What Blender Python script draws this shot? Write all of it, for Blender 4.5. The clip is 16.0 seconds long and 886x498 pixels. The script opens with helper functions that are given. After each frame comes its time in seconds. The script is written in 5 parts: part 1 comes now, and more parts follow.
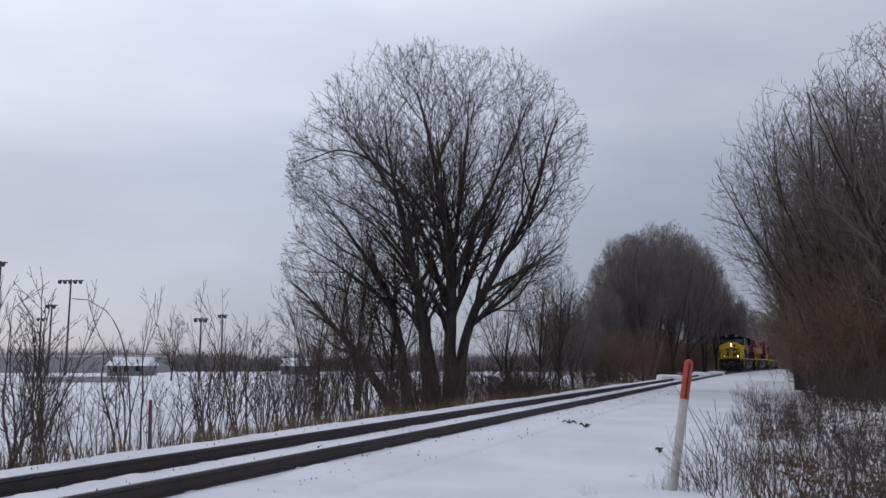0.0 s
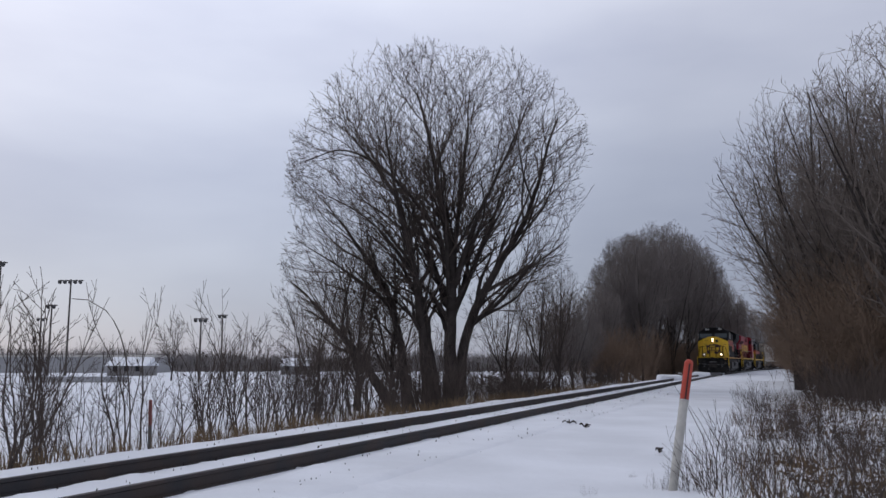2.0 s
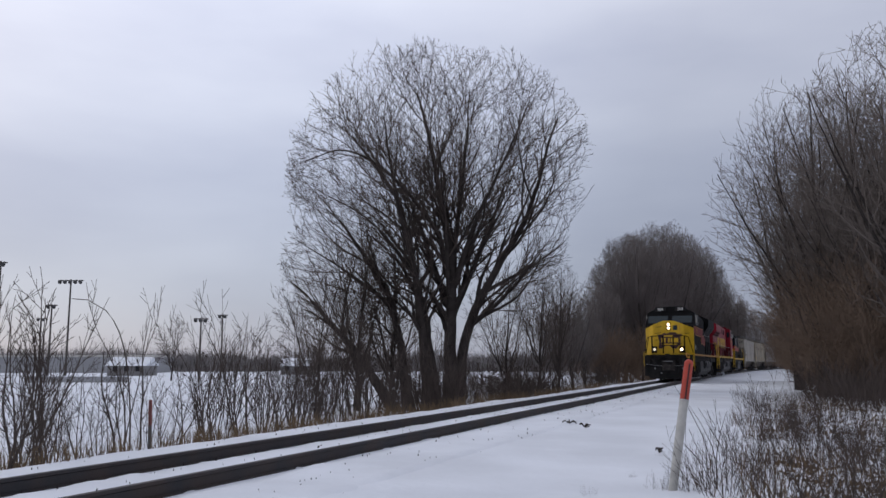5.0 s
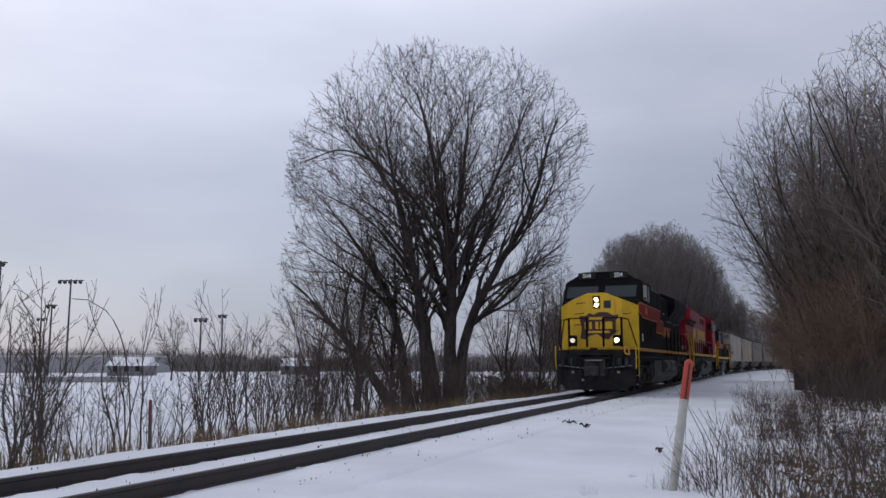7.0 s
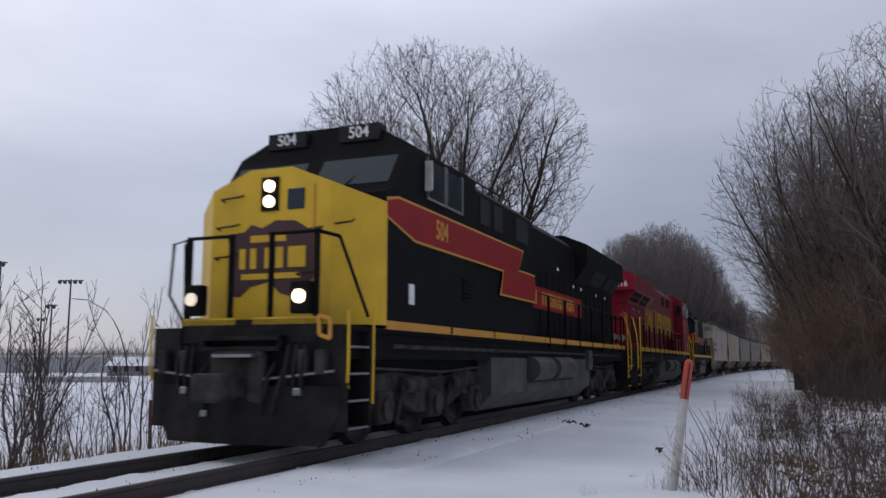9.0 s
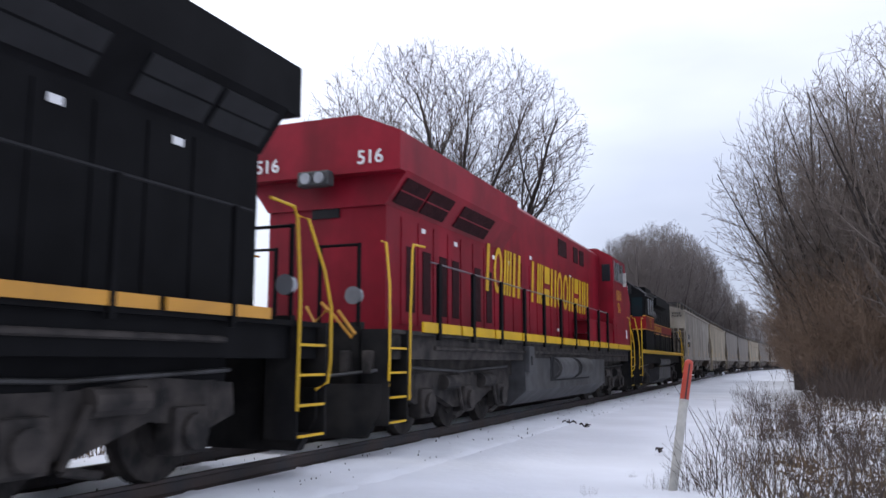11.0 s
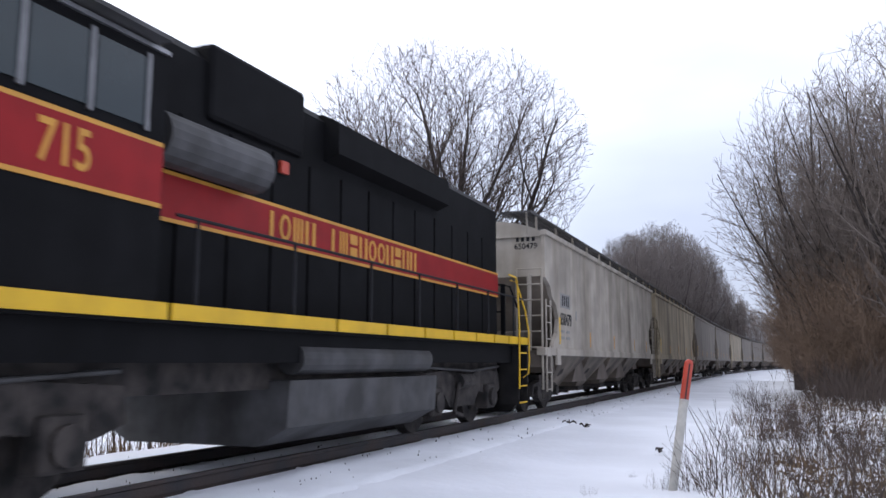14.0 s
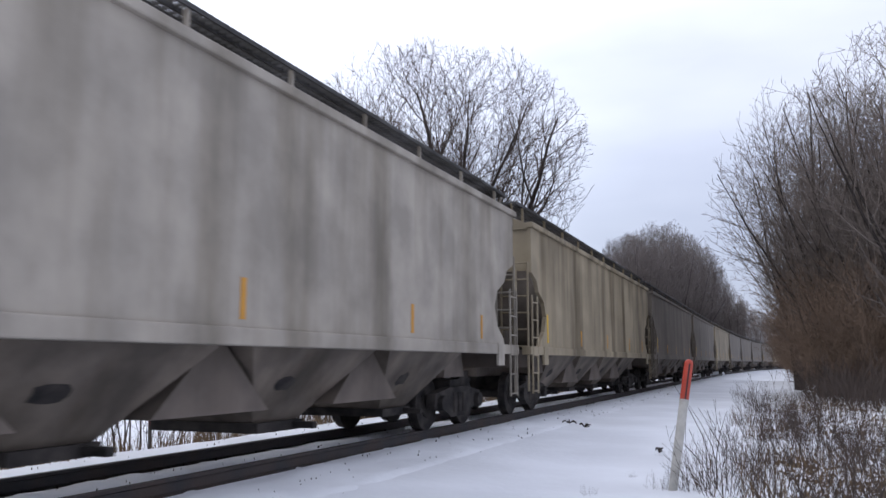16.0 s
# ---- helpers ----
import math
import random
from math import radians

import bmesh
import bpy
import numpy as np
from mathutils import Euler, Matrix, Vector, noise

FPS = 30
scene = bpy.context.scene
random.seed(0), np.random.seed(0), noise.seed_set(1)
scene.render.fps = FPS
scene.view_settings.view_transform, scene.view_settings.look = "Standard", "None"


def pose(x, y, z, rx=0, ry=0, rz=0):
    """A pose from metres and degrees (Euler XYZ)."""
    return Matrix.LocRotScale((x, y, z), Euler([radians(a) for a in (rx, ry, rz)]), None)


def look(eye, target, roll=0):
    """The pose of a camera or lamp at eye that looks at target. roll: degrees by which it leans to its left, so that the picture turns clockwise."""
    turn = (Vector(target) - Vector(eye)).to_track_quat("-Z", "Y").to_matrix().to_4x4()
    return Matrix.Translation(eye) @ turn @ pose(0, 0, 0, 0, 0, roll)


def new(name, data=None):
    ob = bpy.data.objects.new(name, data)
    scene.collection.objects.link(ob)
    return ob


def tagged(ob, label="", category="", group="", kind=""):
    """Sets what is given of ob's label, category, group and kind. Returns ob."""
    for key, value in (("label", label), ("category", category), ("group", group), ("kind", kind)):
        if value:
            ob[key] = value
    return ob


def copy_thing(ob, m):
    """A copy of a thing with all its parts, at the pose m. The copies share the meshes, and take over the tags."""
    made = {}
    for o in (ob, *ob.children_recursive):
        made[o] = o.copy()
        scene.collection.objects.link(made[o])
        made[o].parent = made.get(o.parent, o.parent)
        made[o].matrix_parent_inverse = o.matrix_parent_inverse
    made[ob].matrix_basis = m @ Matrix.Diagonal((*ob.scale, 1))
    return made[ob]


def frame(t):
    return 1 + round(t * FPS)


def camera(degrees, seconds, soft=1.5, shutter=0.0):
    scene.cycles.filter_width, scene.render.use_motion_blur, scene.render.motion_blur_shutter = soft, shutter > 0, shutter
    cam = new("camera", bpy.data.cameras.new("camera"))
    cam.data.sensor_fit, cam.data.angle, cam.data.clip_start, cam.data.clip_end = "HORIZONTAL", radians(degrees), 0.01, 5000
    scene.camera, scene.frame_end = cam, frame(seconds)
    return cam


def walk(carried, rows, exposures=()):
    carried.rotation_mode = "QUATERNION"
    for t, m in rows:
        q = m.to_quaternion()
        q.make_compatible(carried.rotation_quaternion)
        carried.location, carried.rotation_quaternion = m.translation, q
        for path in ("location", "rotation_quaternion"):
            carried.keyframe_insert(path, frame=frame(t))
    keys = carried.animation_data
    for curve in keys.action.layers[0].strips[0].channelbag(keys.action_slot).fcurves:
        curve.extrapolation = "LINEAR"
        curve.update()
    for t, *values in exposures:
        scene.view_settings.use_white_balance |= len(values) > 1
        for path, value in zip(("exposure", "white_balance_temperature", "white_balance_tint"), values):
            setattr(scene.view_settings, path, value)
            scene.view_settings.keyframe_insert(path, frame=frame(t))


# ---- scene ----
cam = camera(56.8, 16.0, soft=1.5, shutter=0.2)
EYE = (0.0, 0.0, 1.152)
VIEW = look(EYE, (0.0, math.cos(0.13782), 1.152 + math.sin(0.13782)))
walk(cam, [(0.0, VIEW), (16.0, VIEW)],
     exposures=[(0.0, 0.0), (8.0, 0.0), (9.0, -0.05), (10.3, 0.5), (11.5, 1.04), (13.0, 1.05), (14.6, 1.04), (16.0, 0.82)])

# ---- light: an even winter overcast ----


def make_world():
    w = bpy.data.worlds.new("overcast_sky")
    w.use_nodes = True
    scene.world = w
    nt = w.node_tree
    nt.nodes.clear()
    n = nt.nodes.new
    out, bg = n("ShaderNodeOutputWorld"), n("ShaderNodeBackground")
    sky = n("ShaderNodeTexSky")
    sky.sky_type, sky.sun_disc = "NISHITA", False
    sky.sun_elevation, sky.sun_rotation = radians(28), radians(-40)
    tc, mp = n("ShaderNodeTexCoord"), n("ShaderNodeMapping")
    mp.inputs["Scale"].default_value = (1.6, 1.2, 5.0)
    mp.inputs["Location"].default_value = (0.3, 0.1, 0.25)
    nz = n("ShaderNodeTexNoise")
    nz.inputs["Scale"].default_value, nz.inputs["Detail"].default_value = 1.6, 6.0
    nz.inputs["Roughness"].default_value = 0.45
    ramp = n("ShaderNodeValToRGB")
    ramp.color_ramp.elements[0].position, ramp.color_ramp.elements[0].color = 0.36, (0.455, 0.485, 0.605, 1)
    ramp.color_ramp.elements[1].position, ramp.color_ramp.elements[1].color = 0.66, (0.575, 0.605, 0.715, 1)
    sep, alt = n("ShaderNodeSeparateXYZ"), n("ShaderNodeValToRGB")
    alt.color_ramp.elements[0].position, alt.color_ramp.elements[0].color = 0.0, (0.60, 0.62, 0.66, 1)
    alt.color_ramp.elements[1].position, alt.color_ramp.elements[1].color = 1.0, (1.0, 1.0, 0.98, 1)
    for p, c in ((0.10, (0.68, 0.70, 0.73)), (0.22, (0.79, 0.81, 0.84)), (0.42, (1.19, 1.18, 1.17))):
        e = alt.color_ramp.elements.new(p)
        e.color = (*c, 1)
    mul = n("ShaderNodeMix")
    mul.data_type, mul.blend_type = "RGBA", "MULTIPLY"
    mul.inputs[0].default_value = 1.0
    dim = n("ShaderNodeMix")
    dim.data_type, dim.blend_type = "RGBA", "MULTIPLY"
    dim.inputs[0].default_value, dim.inputs[7].default_value = 1.0, (0.08, 0.08, 0.08, 1)
    mix = n("ShaderNodeMix")
    mix.data_type = "RGBA"
    mix.inputs[0].default_value = 0.9
    L = nt.links.new
    L(tc.outputs["Generated"], mp.inputs[0]), L(mp.outputs[0], nz.inputs["Vector"])
    L(nz.outputs["Fac"], ramp.inputs[0]), L(tc.outputs["Generated"], sep.inputs[0]), L(sep.outputs["Z"], alt.inputs[0])
    L(ramp.outputs[0], mul.inputs[6]), L(alt.outputs[0], mul.inputs[7])
    L(sky.outputs[0], dim.inputs[6]), L(dim.outputs[2], mix.inputs[6]), L(mul.outputs[2], mix.inputs[7])
    # the cloud is brighter towards the hidden sun
    dot, lobe, gain = n("ShaderNodeVectorMath"), n("ShaderNodeMapRange"), n("ShaderNodeMix")
    dot.operation = "DOT_PRODUCT"
    dot.inputs[1].default_value = Vector((-0.42, 0.80, 0.43)).normalized()
    lobe.inputs["From Min"].default_value, lobe.inputs["From Max"].default_value = 0.75, 1.0
    lobe.inputs["To Min"].default_value, lobe.inputs["To Max"].default_value = 1.0, 1.32
    gain.data_type, gain.blend_type = "RGBA", "MULTIPLY"
    gain.inputs[0].default_value = 1.0
    L(tc.outputs["Generated"], dot.inputs[0]), L(dot.outputs["Value"], lobe.inputs["Value"])
    L(mix.outputs[2], gain.inputs[6]), L(lobe.outputs[0], gain.inputs[7])
    L(gain.outputs[2], bg.inputs["Color"]), L(bg.outputs[0], out.inputs[0])
    bg.inputs["Strength"].default_value = 1.0


make_world()
sun = new("sun", bpy.data.lights.new("sun", "SUN"))
sun.data.energy, sun.data.angle, sun.data.color = 0.5, radians(30), (1.0, 0.97, 0.93)
sun.matrix_world = look((-30, 25, 30), (0, 30, 0))


# ---- materials ----
def mat(name, col, rough=0.6, metal=0.0, vary=0.25, scale=3.0, bump=0.0, streak=0.0, col2=None, fine=40.0, spec=0.5):
    """A surface with blotches, fine grain and, for streak, stains that run down it."""
    m = bpy.data.materials.new(name)
    m.use_nodes = True
    nt = m.node_tree
    n, L = nt.nodes.new, nt.links.new
    b = nt.nodes["Principled BSDF"]
    b.inputs["Roughness"].default_value, b.inputs["Metallic"].default_value = rough, metal
    b.inputs["Specular IOR Level"].default_value = spec
    tc = n("ShaderNodeTexCoord")
    c2 = col2 or tuple(c * (1 - vary) for c in col)
    nz = n("ShaderNodeTexNoise")
    nz.inputs["Scale"].default_value, nz.inputs["Detail"].default_value = scale, 6
    L(tc.outputs["Object"], nz.inputs["Vector"])
    rp = n("ShaderNodeValToRGB")
    rp.color_ramp.elements[0].position, rp.color_ramp.elements[0].color = 0.35, (*c2, 1)
    rp.color_ramp.elements[1].position, rp.color_ramp.elements[1].color = 0.65, (*col, 1)
    L(nz.outputs["Fac"], rp.inputs[0])
    last = rp.outputs[0]
    if streak:
        mp = n("ShaderNodeMapping")
        mp.inputs["Scale"].default_value = (0.9, 0.9, 0.10)
        s = n("ShaderNodeTexNoise")
        s.inputs["Scale"].default_value, s.inputs["Detail"].default_value = 1.6, 7
        L(tc.outputs["Object"], mp.inputs[0]), L(mp.outputs[0], s.inputs["Vector"])
        r2 = n("ShaderNodeValToRGB")
        r2.color_ramp.elements[0].position, r2.color_ramp.elements[0].color = 0.42, (1, 1, 1, 1)
        r2.color_ramp.elements[1].position, r2.color_ramp.elements[1].color = 0.72, (1 - streak, 1 - streak * 1.05, 1 - streak * 1.15, 1)
        L(s.outputs["Fac"], r2.inputs[0])
        mx = n("ShaderNodeMix")
        mx.data_type, mx.blend_type = "RGBA", "MULTIPLY"
        mx.inputs[0].default_value = 1
        L(last, mx.inputs[6]), L(r2.outputs[0], mx.inputs[7])
        last = mx.outputs[2]
    L(last, b.inputs["Base Color"])
    if bump:
        f = n("ShaderNodeTexNoise")
        f.inputs["Scale"].default_value, f.inputs["Detail"].default_value = fine, 4
        L(tc.outputs["Object"], f.inputs["Vector"])
        bp = n("ShaderNodeBump")
        bp.inputs["Strength"].default_value, bp.inputs["Distance"].default_value = bump, 0.02
        L(f.outputs["Fac"], bp.inputs["Height"]), L(bp.outputs[0], b.inputs["Normal"])
    return m


def glow(name, col, strength):
    m = bpy.data.materials.new(name)
    m.use_nodes = True
    b = m.node_tree.nodes["Principled BSDF"]
    b.inputs["Base Color"].default_value = (*col, 1)
    b.inputs["Emission Color"].default_value, b.inputs["Emission Strength"].default_value = (*col, 1), strength
    return m


M_SNOW = mat("snow", (0.80, 0.82, 0.87), 0.75, vary=0.14, scale=0.5, bump=0.6, fine=7)
M_RAIL = mat("rail_steel", (0.035, 0.033, 0.036), 0.6, 0.3, col2=(0.055, 0.04, 0.035), scale=2, bump=0.2)
M_BARK = mat("bark", (0.055, 0.046, 0.042), 0.95, vary=0.4, scale=3, bump=0.5, spec=0.1)
# paler than the near twigs: haze over the far grove, painted in
M_FARTWIG = mat("hazed_far_twigs", (0.19, 0.165, 0.155), 0.95, vary=0.3, scale=0.2, spec=0.05)
# the treeline's distance haze is put into this pale base colour
M_FARLINE = mat("hazed_treeline_twigs", (0.27, 0.25, 0.245), 0.95, vary=0.4, scale=0.05, spec=0.05)
M_TWIG = mat("twigs", (0.088, 0.070, 0.062), 0.95, vary=0.3, scale=1, spec=0.1)
M_TWIG2 = mat("brown_twigs", (0.19, 0.135, 0.10), 0.95, vary=0.35, scale=0.6, spec=0.1)
M_GRASS = mat("dry_grass", (0.20, 0.14, 0.085), 0.9, vary=0.5, scale=2, spec=0.1)
M_BLACK = mat("black_paint", (0.009, 0.009, 0.010), 0.6, vary=0.3, scale=2, streak=0.15, bump=0.03, spec=0.05)
M_UNDER = mat("grimy_underframe", (0.016, 0.015, 0.015), 0.85, col2=(0.058, 0.050, 0.046), scale=3.5, bump=0.3, spec=0.2)
M_STEP = mat("dark_worn_steel", (0.012, 0.012, 0.013), 0.8, col2=(0.028, 0.026, 0.025), scale=2.5, streak=0.3, bump=0.15, spec=0.1)
M_TANK = mat("dusty_grey_tank", (0.078, 0.077, 0.08), 0.6, vary=0.5, scale=2.5, streak=0.5, spec=0.3)
M_RED = mat("red_paint", (0.25, 0.006, 0.020), 0.5, vary=0.28, scale=1.6, streak=0.32, bump=0.04, spec=0.22)
M_STRIPE = mat("stripe_red", (0.25, 0.010, 0.012), 0.5, vary=0.2, scale=2, spec=0.2)
M_YELLOW = mat("yellow_paint", (0.68, 0.41, 0.008), 0.46, vary=0.18, scale=2, streak=0.12)
M_ORANGE = mat("faded_yellow", (0.55, 0.26, 0.03), 0.5, vary=0.2, scale=2)
M_MESH = mat("dusty_grille_mesh", (0.036, 0.012, 0.014), 0.8, vary=0.4, scale=5, bump=0.5, fine=60, spec=0.1)
M_GLASS = mat("cab_glass", (0.012, 0.022, 0.026), 0.06, vary=0.1, spec=0.5)
M_BAY = mat("dusty_bay", (0.19, 0.155, 0.125), 0.8, vary=0.6, scale=1.2, streak=0.6)
# twig colour lifted to imitate flare and haze over the right-hand wood
M_WOOD = mat("hazed_wood_twigs", (0.17, 0.142, 0.125), 0.95, vary=0.3, scale=0.5, spec=0.05)
M_WHITE = mat("white_lettering", (0.75, 0.75, 0.75), 0.6, vary=0.1)
M_STEEL = mat("worn_steel", (0.30, 0.30, 0.31), 0.4, 0.8, vary=0.3)
M_SHIELD = mat("maroon_shield", (0.05, 0.012, 0.012), 0.5, vary=0.2)
M_LAMP = glow("headlight_glow", (1.0, 0.74, 0.44), 5.0)
M_LENS = glow("dim_lamp_glow", (1.0, 0.85, 0.65), 0.5)
M_PATCH = mat("grey_patch", (0.24, 0.235, 0.23), 0.7, vary=0.2)
M_LAMPOFF = mat("unlit_lamp", (0.35, 0.36, 0.38), 0.15, 0.4)
M_HOPPER = mat("hopper_pale_grey", (0.375, 0.335, 0.285), 0.65, vary=0.32, scale=1.4, streak=0.5, bump=0.04)
M_HOPPER2 = mat("hopper_tan", (0.34, 0.28, 0.19), 0.65, vary=0.3, scale=0.9, streak=0.8, bump=0.04)
M_HOPPER3 = mat("hopper_dull_grey", (0.165, 0.138, 0.112), 0.65, vary=0.25, scale=0.9, streak=0.5, bump=0.04)
M_HSHADE = mat("grime_and_shade", (0.16, 0.13, 0.11), 0.8, vary=0.4, scale=1.5, streak=0.4)
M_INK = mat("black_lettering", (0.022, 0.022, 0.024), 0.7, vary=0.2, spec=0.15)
M_RUST = mat("faded_red_post", (0.20, 0.06, 0.05), 0.7, vary=0.3, scale=6)
M_GRIME = mat("brown_grime", (0.21, 0.175, 0.14), 0.8, vary=0.35, scale=1.3, streak=0.4)
M_POST = mat("marker_white", (0.55, 0.53, 0.49), 0.6, vary=0.35, scale=6)
M_POSTO = mat("marker_orange", (0.45, 0.055, 0.03), 0.5, vary=0.2, scale=6)
M_POLE = mat("light_pole_wood", (0.09, 0.08, 0.075), 0.8)
M_WALL = mat("far_wall", (0.34, 0.34, 0.35), 0.8, vary=0.2, scale=0.1)
# dark house wall, its colour greyed and lightened to suggest haze
M_FARDK = mat("hazed_house_wall", (0.24, 0.23, 0.23), 0.8, vary=0.3, scale=0.1)


# ---- mesh helpers ----
def part(name, bm, material, parent=None, label=""):
    me = bpy.data.meshes.new(name)
    bm.to_mesh(me)
    bm.free()
    me.materials.append(material)
    ob = new(name, me)
    ob.parent = parent
    if label:
        ob["label"] = label
    return ob


def raw(name, verts, faces, material, parent=None, label="", smooth=False):
    me = bpy.data.meshes.new(name)
    me.from_pydata(verts, [], faces)
    me.materials.append(material)
    if smooth:
        me.shade_smooth()
    ob = new(name, me)
    ob.parent = parent
    if label:
        ob["label"] = label
    return ob


def thing(name, label, category, group="", m=None):
    e = new(name)
    e.empty_display_size = 0.2
    if m is not None:
        e.matrix_basis = m
    return tagged(e, label, category, group)


def box(bm, x0, x1, y0, y1, z0, z1, bev=0.0):
    r = bmesh.ops.create_cube(bm, size=1.0)
    for v in r["verts"]:
        v.co = Vector(((x0 + x1) / 2 + v.co.x * (x1 - x0), (y0 + y1) / 2 + v.co.y * (y1 - y0), (z0 + z1) / 2 + v.co.z * (z1 - z0)))
    if bev:
        es = {e for v in r["verts"] for e in v.link_edges}
        bmesh.ops.bevel(bm, geom=list(es), offset=bev, segments=2, affect="EDGES", profile=0.5)
    return bm


def boxes(*bs, bev=0.0):
    bm = bmesh.new()
    for b in bs:
        box(bm, *b, bev=bev)
    return bm


def prism(bm, pts, axis, a0, a1):
    """A polygon of (u, v) drawn out along an axis: x -> (y, z), y -> (x, z), z -> (x, y)."""
    put = {"x": lambda u, v, a: (a, u, v), "y": lambda u, v, a: (u, a, v), "z": lambda u, v, a: (u, v, a)}[axis]
    lo = [bm.verts.new(put(u, v, a0)) for u, v in pts]
    hi = [bm.verts.new(put(u, v, a1)) for u, v in pts]
    bm.faces.new(lo), bm.faces.new(hi)
    for i in range(len(pts)):
        j = (i + 1) % len(pts)
        bm.faces.new((lo[i], lo[j], hi[j], hi[i]))
    bmesh.ops.recalc_face_normals(bm, faces=bm.faces[:])
    return bm


def rod(bm, a, b, r, seg=8, r2=None):
    a, b = Vector(a), Vector(b)
    d = b - a
    if d.length < 1e-6:
        return bm
    q = d.to_track_quat("Z", "Y").to_matrix().to_4x4()
    bmesh.ops.create_cone(bm, cap_ends=True, segments=seg, radius1=r, radius2=r if r2 is None else r2, depth=d.length,
                          matrix=Matrix.Translation((a + b) / 2) @ q)
    return bm


def rods(pts, r, bm=None, seg=6):
    bm = bm or bmesh.new()
    for a, b in zip(pts, pts[1:]):
        rod(bm, a, b, r, seg)
    return bm


def text(name, s, size, m, material, parent, squeeze=1.0, depth=0.004):
    cu = bpy.data.curves.new(name, "FONT")
    cu.body, cu.size, cu.extrude, cu.align_x, cu.align_y = s, size, depth, "CENTER", "CENTER"
    cu.offset = size * 0.012
    tmp = new(name, cu)
    me = bpy.data.meshes.new_from_object(tmp.evaluated_get(bpy.context.evaluated_depsgraph_get()))
    bpy.data.objects.remove(tmp)
    bpy.data.curves.remove(cu)
    me.transform(m @ Matrix.Diagonal((squeeze, 1, 1, 1)))
    me.materials.clear()
    me.materials.append(material)
    ob = new(name, me)
    ob.parent = parent
    return ob


# ---- the line of the track ----
T0, TH, K1, K2 = (-2.915, 10.137), 0.38879, -0.00035132, 1.18e-5
TABLE = {}


def make_table():
    step = 0.5
    for sign in (1, -1):
        x, y, s = T0[0], T0[1], 0.0
        TABLE[0] = (x, y, TH)
        for i in range(1, 1101 if sign > 0 else 301):
            u = s + sign * step / 2
            a = TH + K1 * u + K2 * u * u / 2 if -40 < u < 160 else (TH + K1 * 160 + K2 * 12800 if u > 0 else TH - K1 * 40 + K2 * 800)
            x, y, s = x + sign * step * math.sin(a), y + sign * step * math.cos(a), s + sign * step
            TABLE[sign * i] = (x, y, a)


make_table()


def track(s, o=0.0):
    """The place at s metres along the track and o metres to its left, and its heading."""
    u = s / 0.5
    i = math.floor(u)
    f = u - i
    a, b = TABLE[i], TABLE[i + 1]
    x, y, h = (a[k] * (1 - f) + b[k] * f for k in range(3))
    return x - o * math.cos(h), y + o * math.sin(h), h


def beside(x, y):
    """Distance of a place from the track's centre line, positive to the left."""
    best = min((math.hypot(TABLE[i][0] - x, TABLE[i][1] - y), i) for i in range(-280, 1080, 4))
    p = TABLE[best[1]]
    return -(x - p[0]) * math.cos(p[2]) + (y - p[1]) * math.sin(p[2])


def ground_z(x, y, o=None):
    o = beside(x, y) if o is None else o
    bump = 0.03 * noise.noise((x * 0.7, y * 0.7, 0)) + 0.06 * noise.noise((x * 0.17, y * 0.17, 4))
    if o > 2.6:
        return -0.16 - 0.75 * min(1, (o - 2.6) / 4) ** 1.0 - 0.6 * min(1, max(0, o - 8) / 60) + bump
    if o < -2.2:
        return -0.17 - 0.06 * min(1, (-o - 2.2) / 3) + bump * min(1, (-o - 2.2) / 2) + 0.5 * max(0, min(1, (-o - 9) / 14))
    return -0.165 + bump * 0.25


# ---- ground, one sheet to the horizon ----
def make_ground():
    xs = sorted(set([-2500, -1200, -600, -350, -220, -150, -110, -80] + [round(-60 + 0.6 * i, 2) for i in range(0, 184)] + [55, 65, 80, 110, 160, 260, 500, 1200, 2500]))
    ys = sorted(set([-400, -100, -40, -15] + [round(-6 + 0.45 * i, 2) for i in range(0, 110)] + [round(44 + 1.5 * i, 2) for i in range(0, 80)] + [170, 185, 210, 250, 330, 450, 700, 1300, 3000]))
    verts, faces = [], []
    for y in ys:
        for x in xs:
            verts.append((x, y, ground_z(x, y)))
    w = len(xs)
    for j in range(len(ys) - 1):
        for i in range(w - 1):
            a = j * w + i
            faces.append((a, a + 1, a + 1 + w, a + w))
    tagged(raw("ground", verts, faces, M_SNOW, smooth=True), "snow-covered ground beside the railway and field", "ground", kind="structure")


make_ground()


def sweep(o, prof, s0, s1, step=1.0):
    """A profile of (offset, z) drawn along the track."""
    verts, faces, n = [], [], len(prof)
    k = int((s1 - s0) / step) + 1
    for i in range(k):
        for u, z in prof:
            x, y, _ = track(s0 + i * step, o + u)
            verts.append((x, y, z))
        if i:
            for j in range(n):
                a, b = (i - 1) * n + j, (i - 1) * n + (j + 1) % n
                faces.append((a, b, b + n, a + n))
    faces += [tuple(range(n)), tuple(range(len(verts) - n, len(verts)))]
    return verts, faces


def make_track():
    t = tagged(thing("railway_track", "dark steel railway track half buried in snow", "railway track"), kind="structure")
    head = [(-0.036, -0.005), (-0.033, 0), (0.033, 0), (0.036, -0.005), (0.036, -0.035), (0.010, -0.05), (0.010, -0.145), (0.07, -0.165), (0.07, -0.18),
            (-0.07, -0.18), (-0.07, -0.165), (-0.010, -0.145), (-0.010, -0.05), (-0.036, -0.035)]
    for o in (0.7525, -0.7525):
        raw("rail", *sweep(o, head, -60, 330), M_RAIL, t)
    return t


make_track()


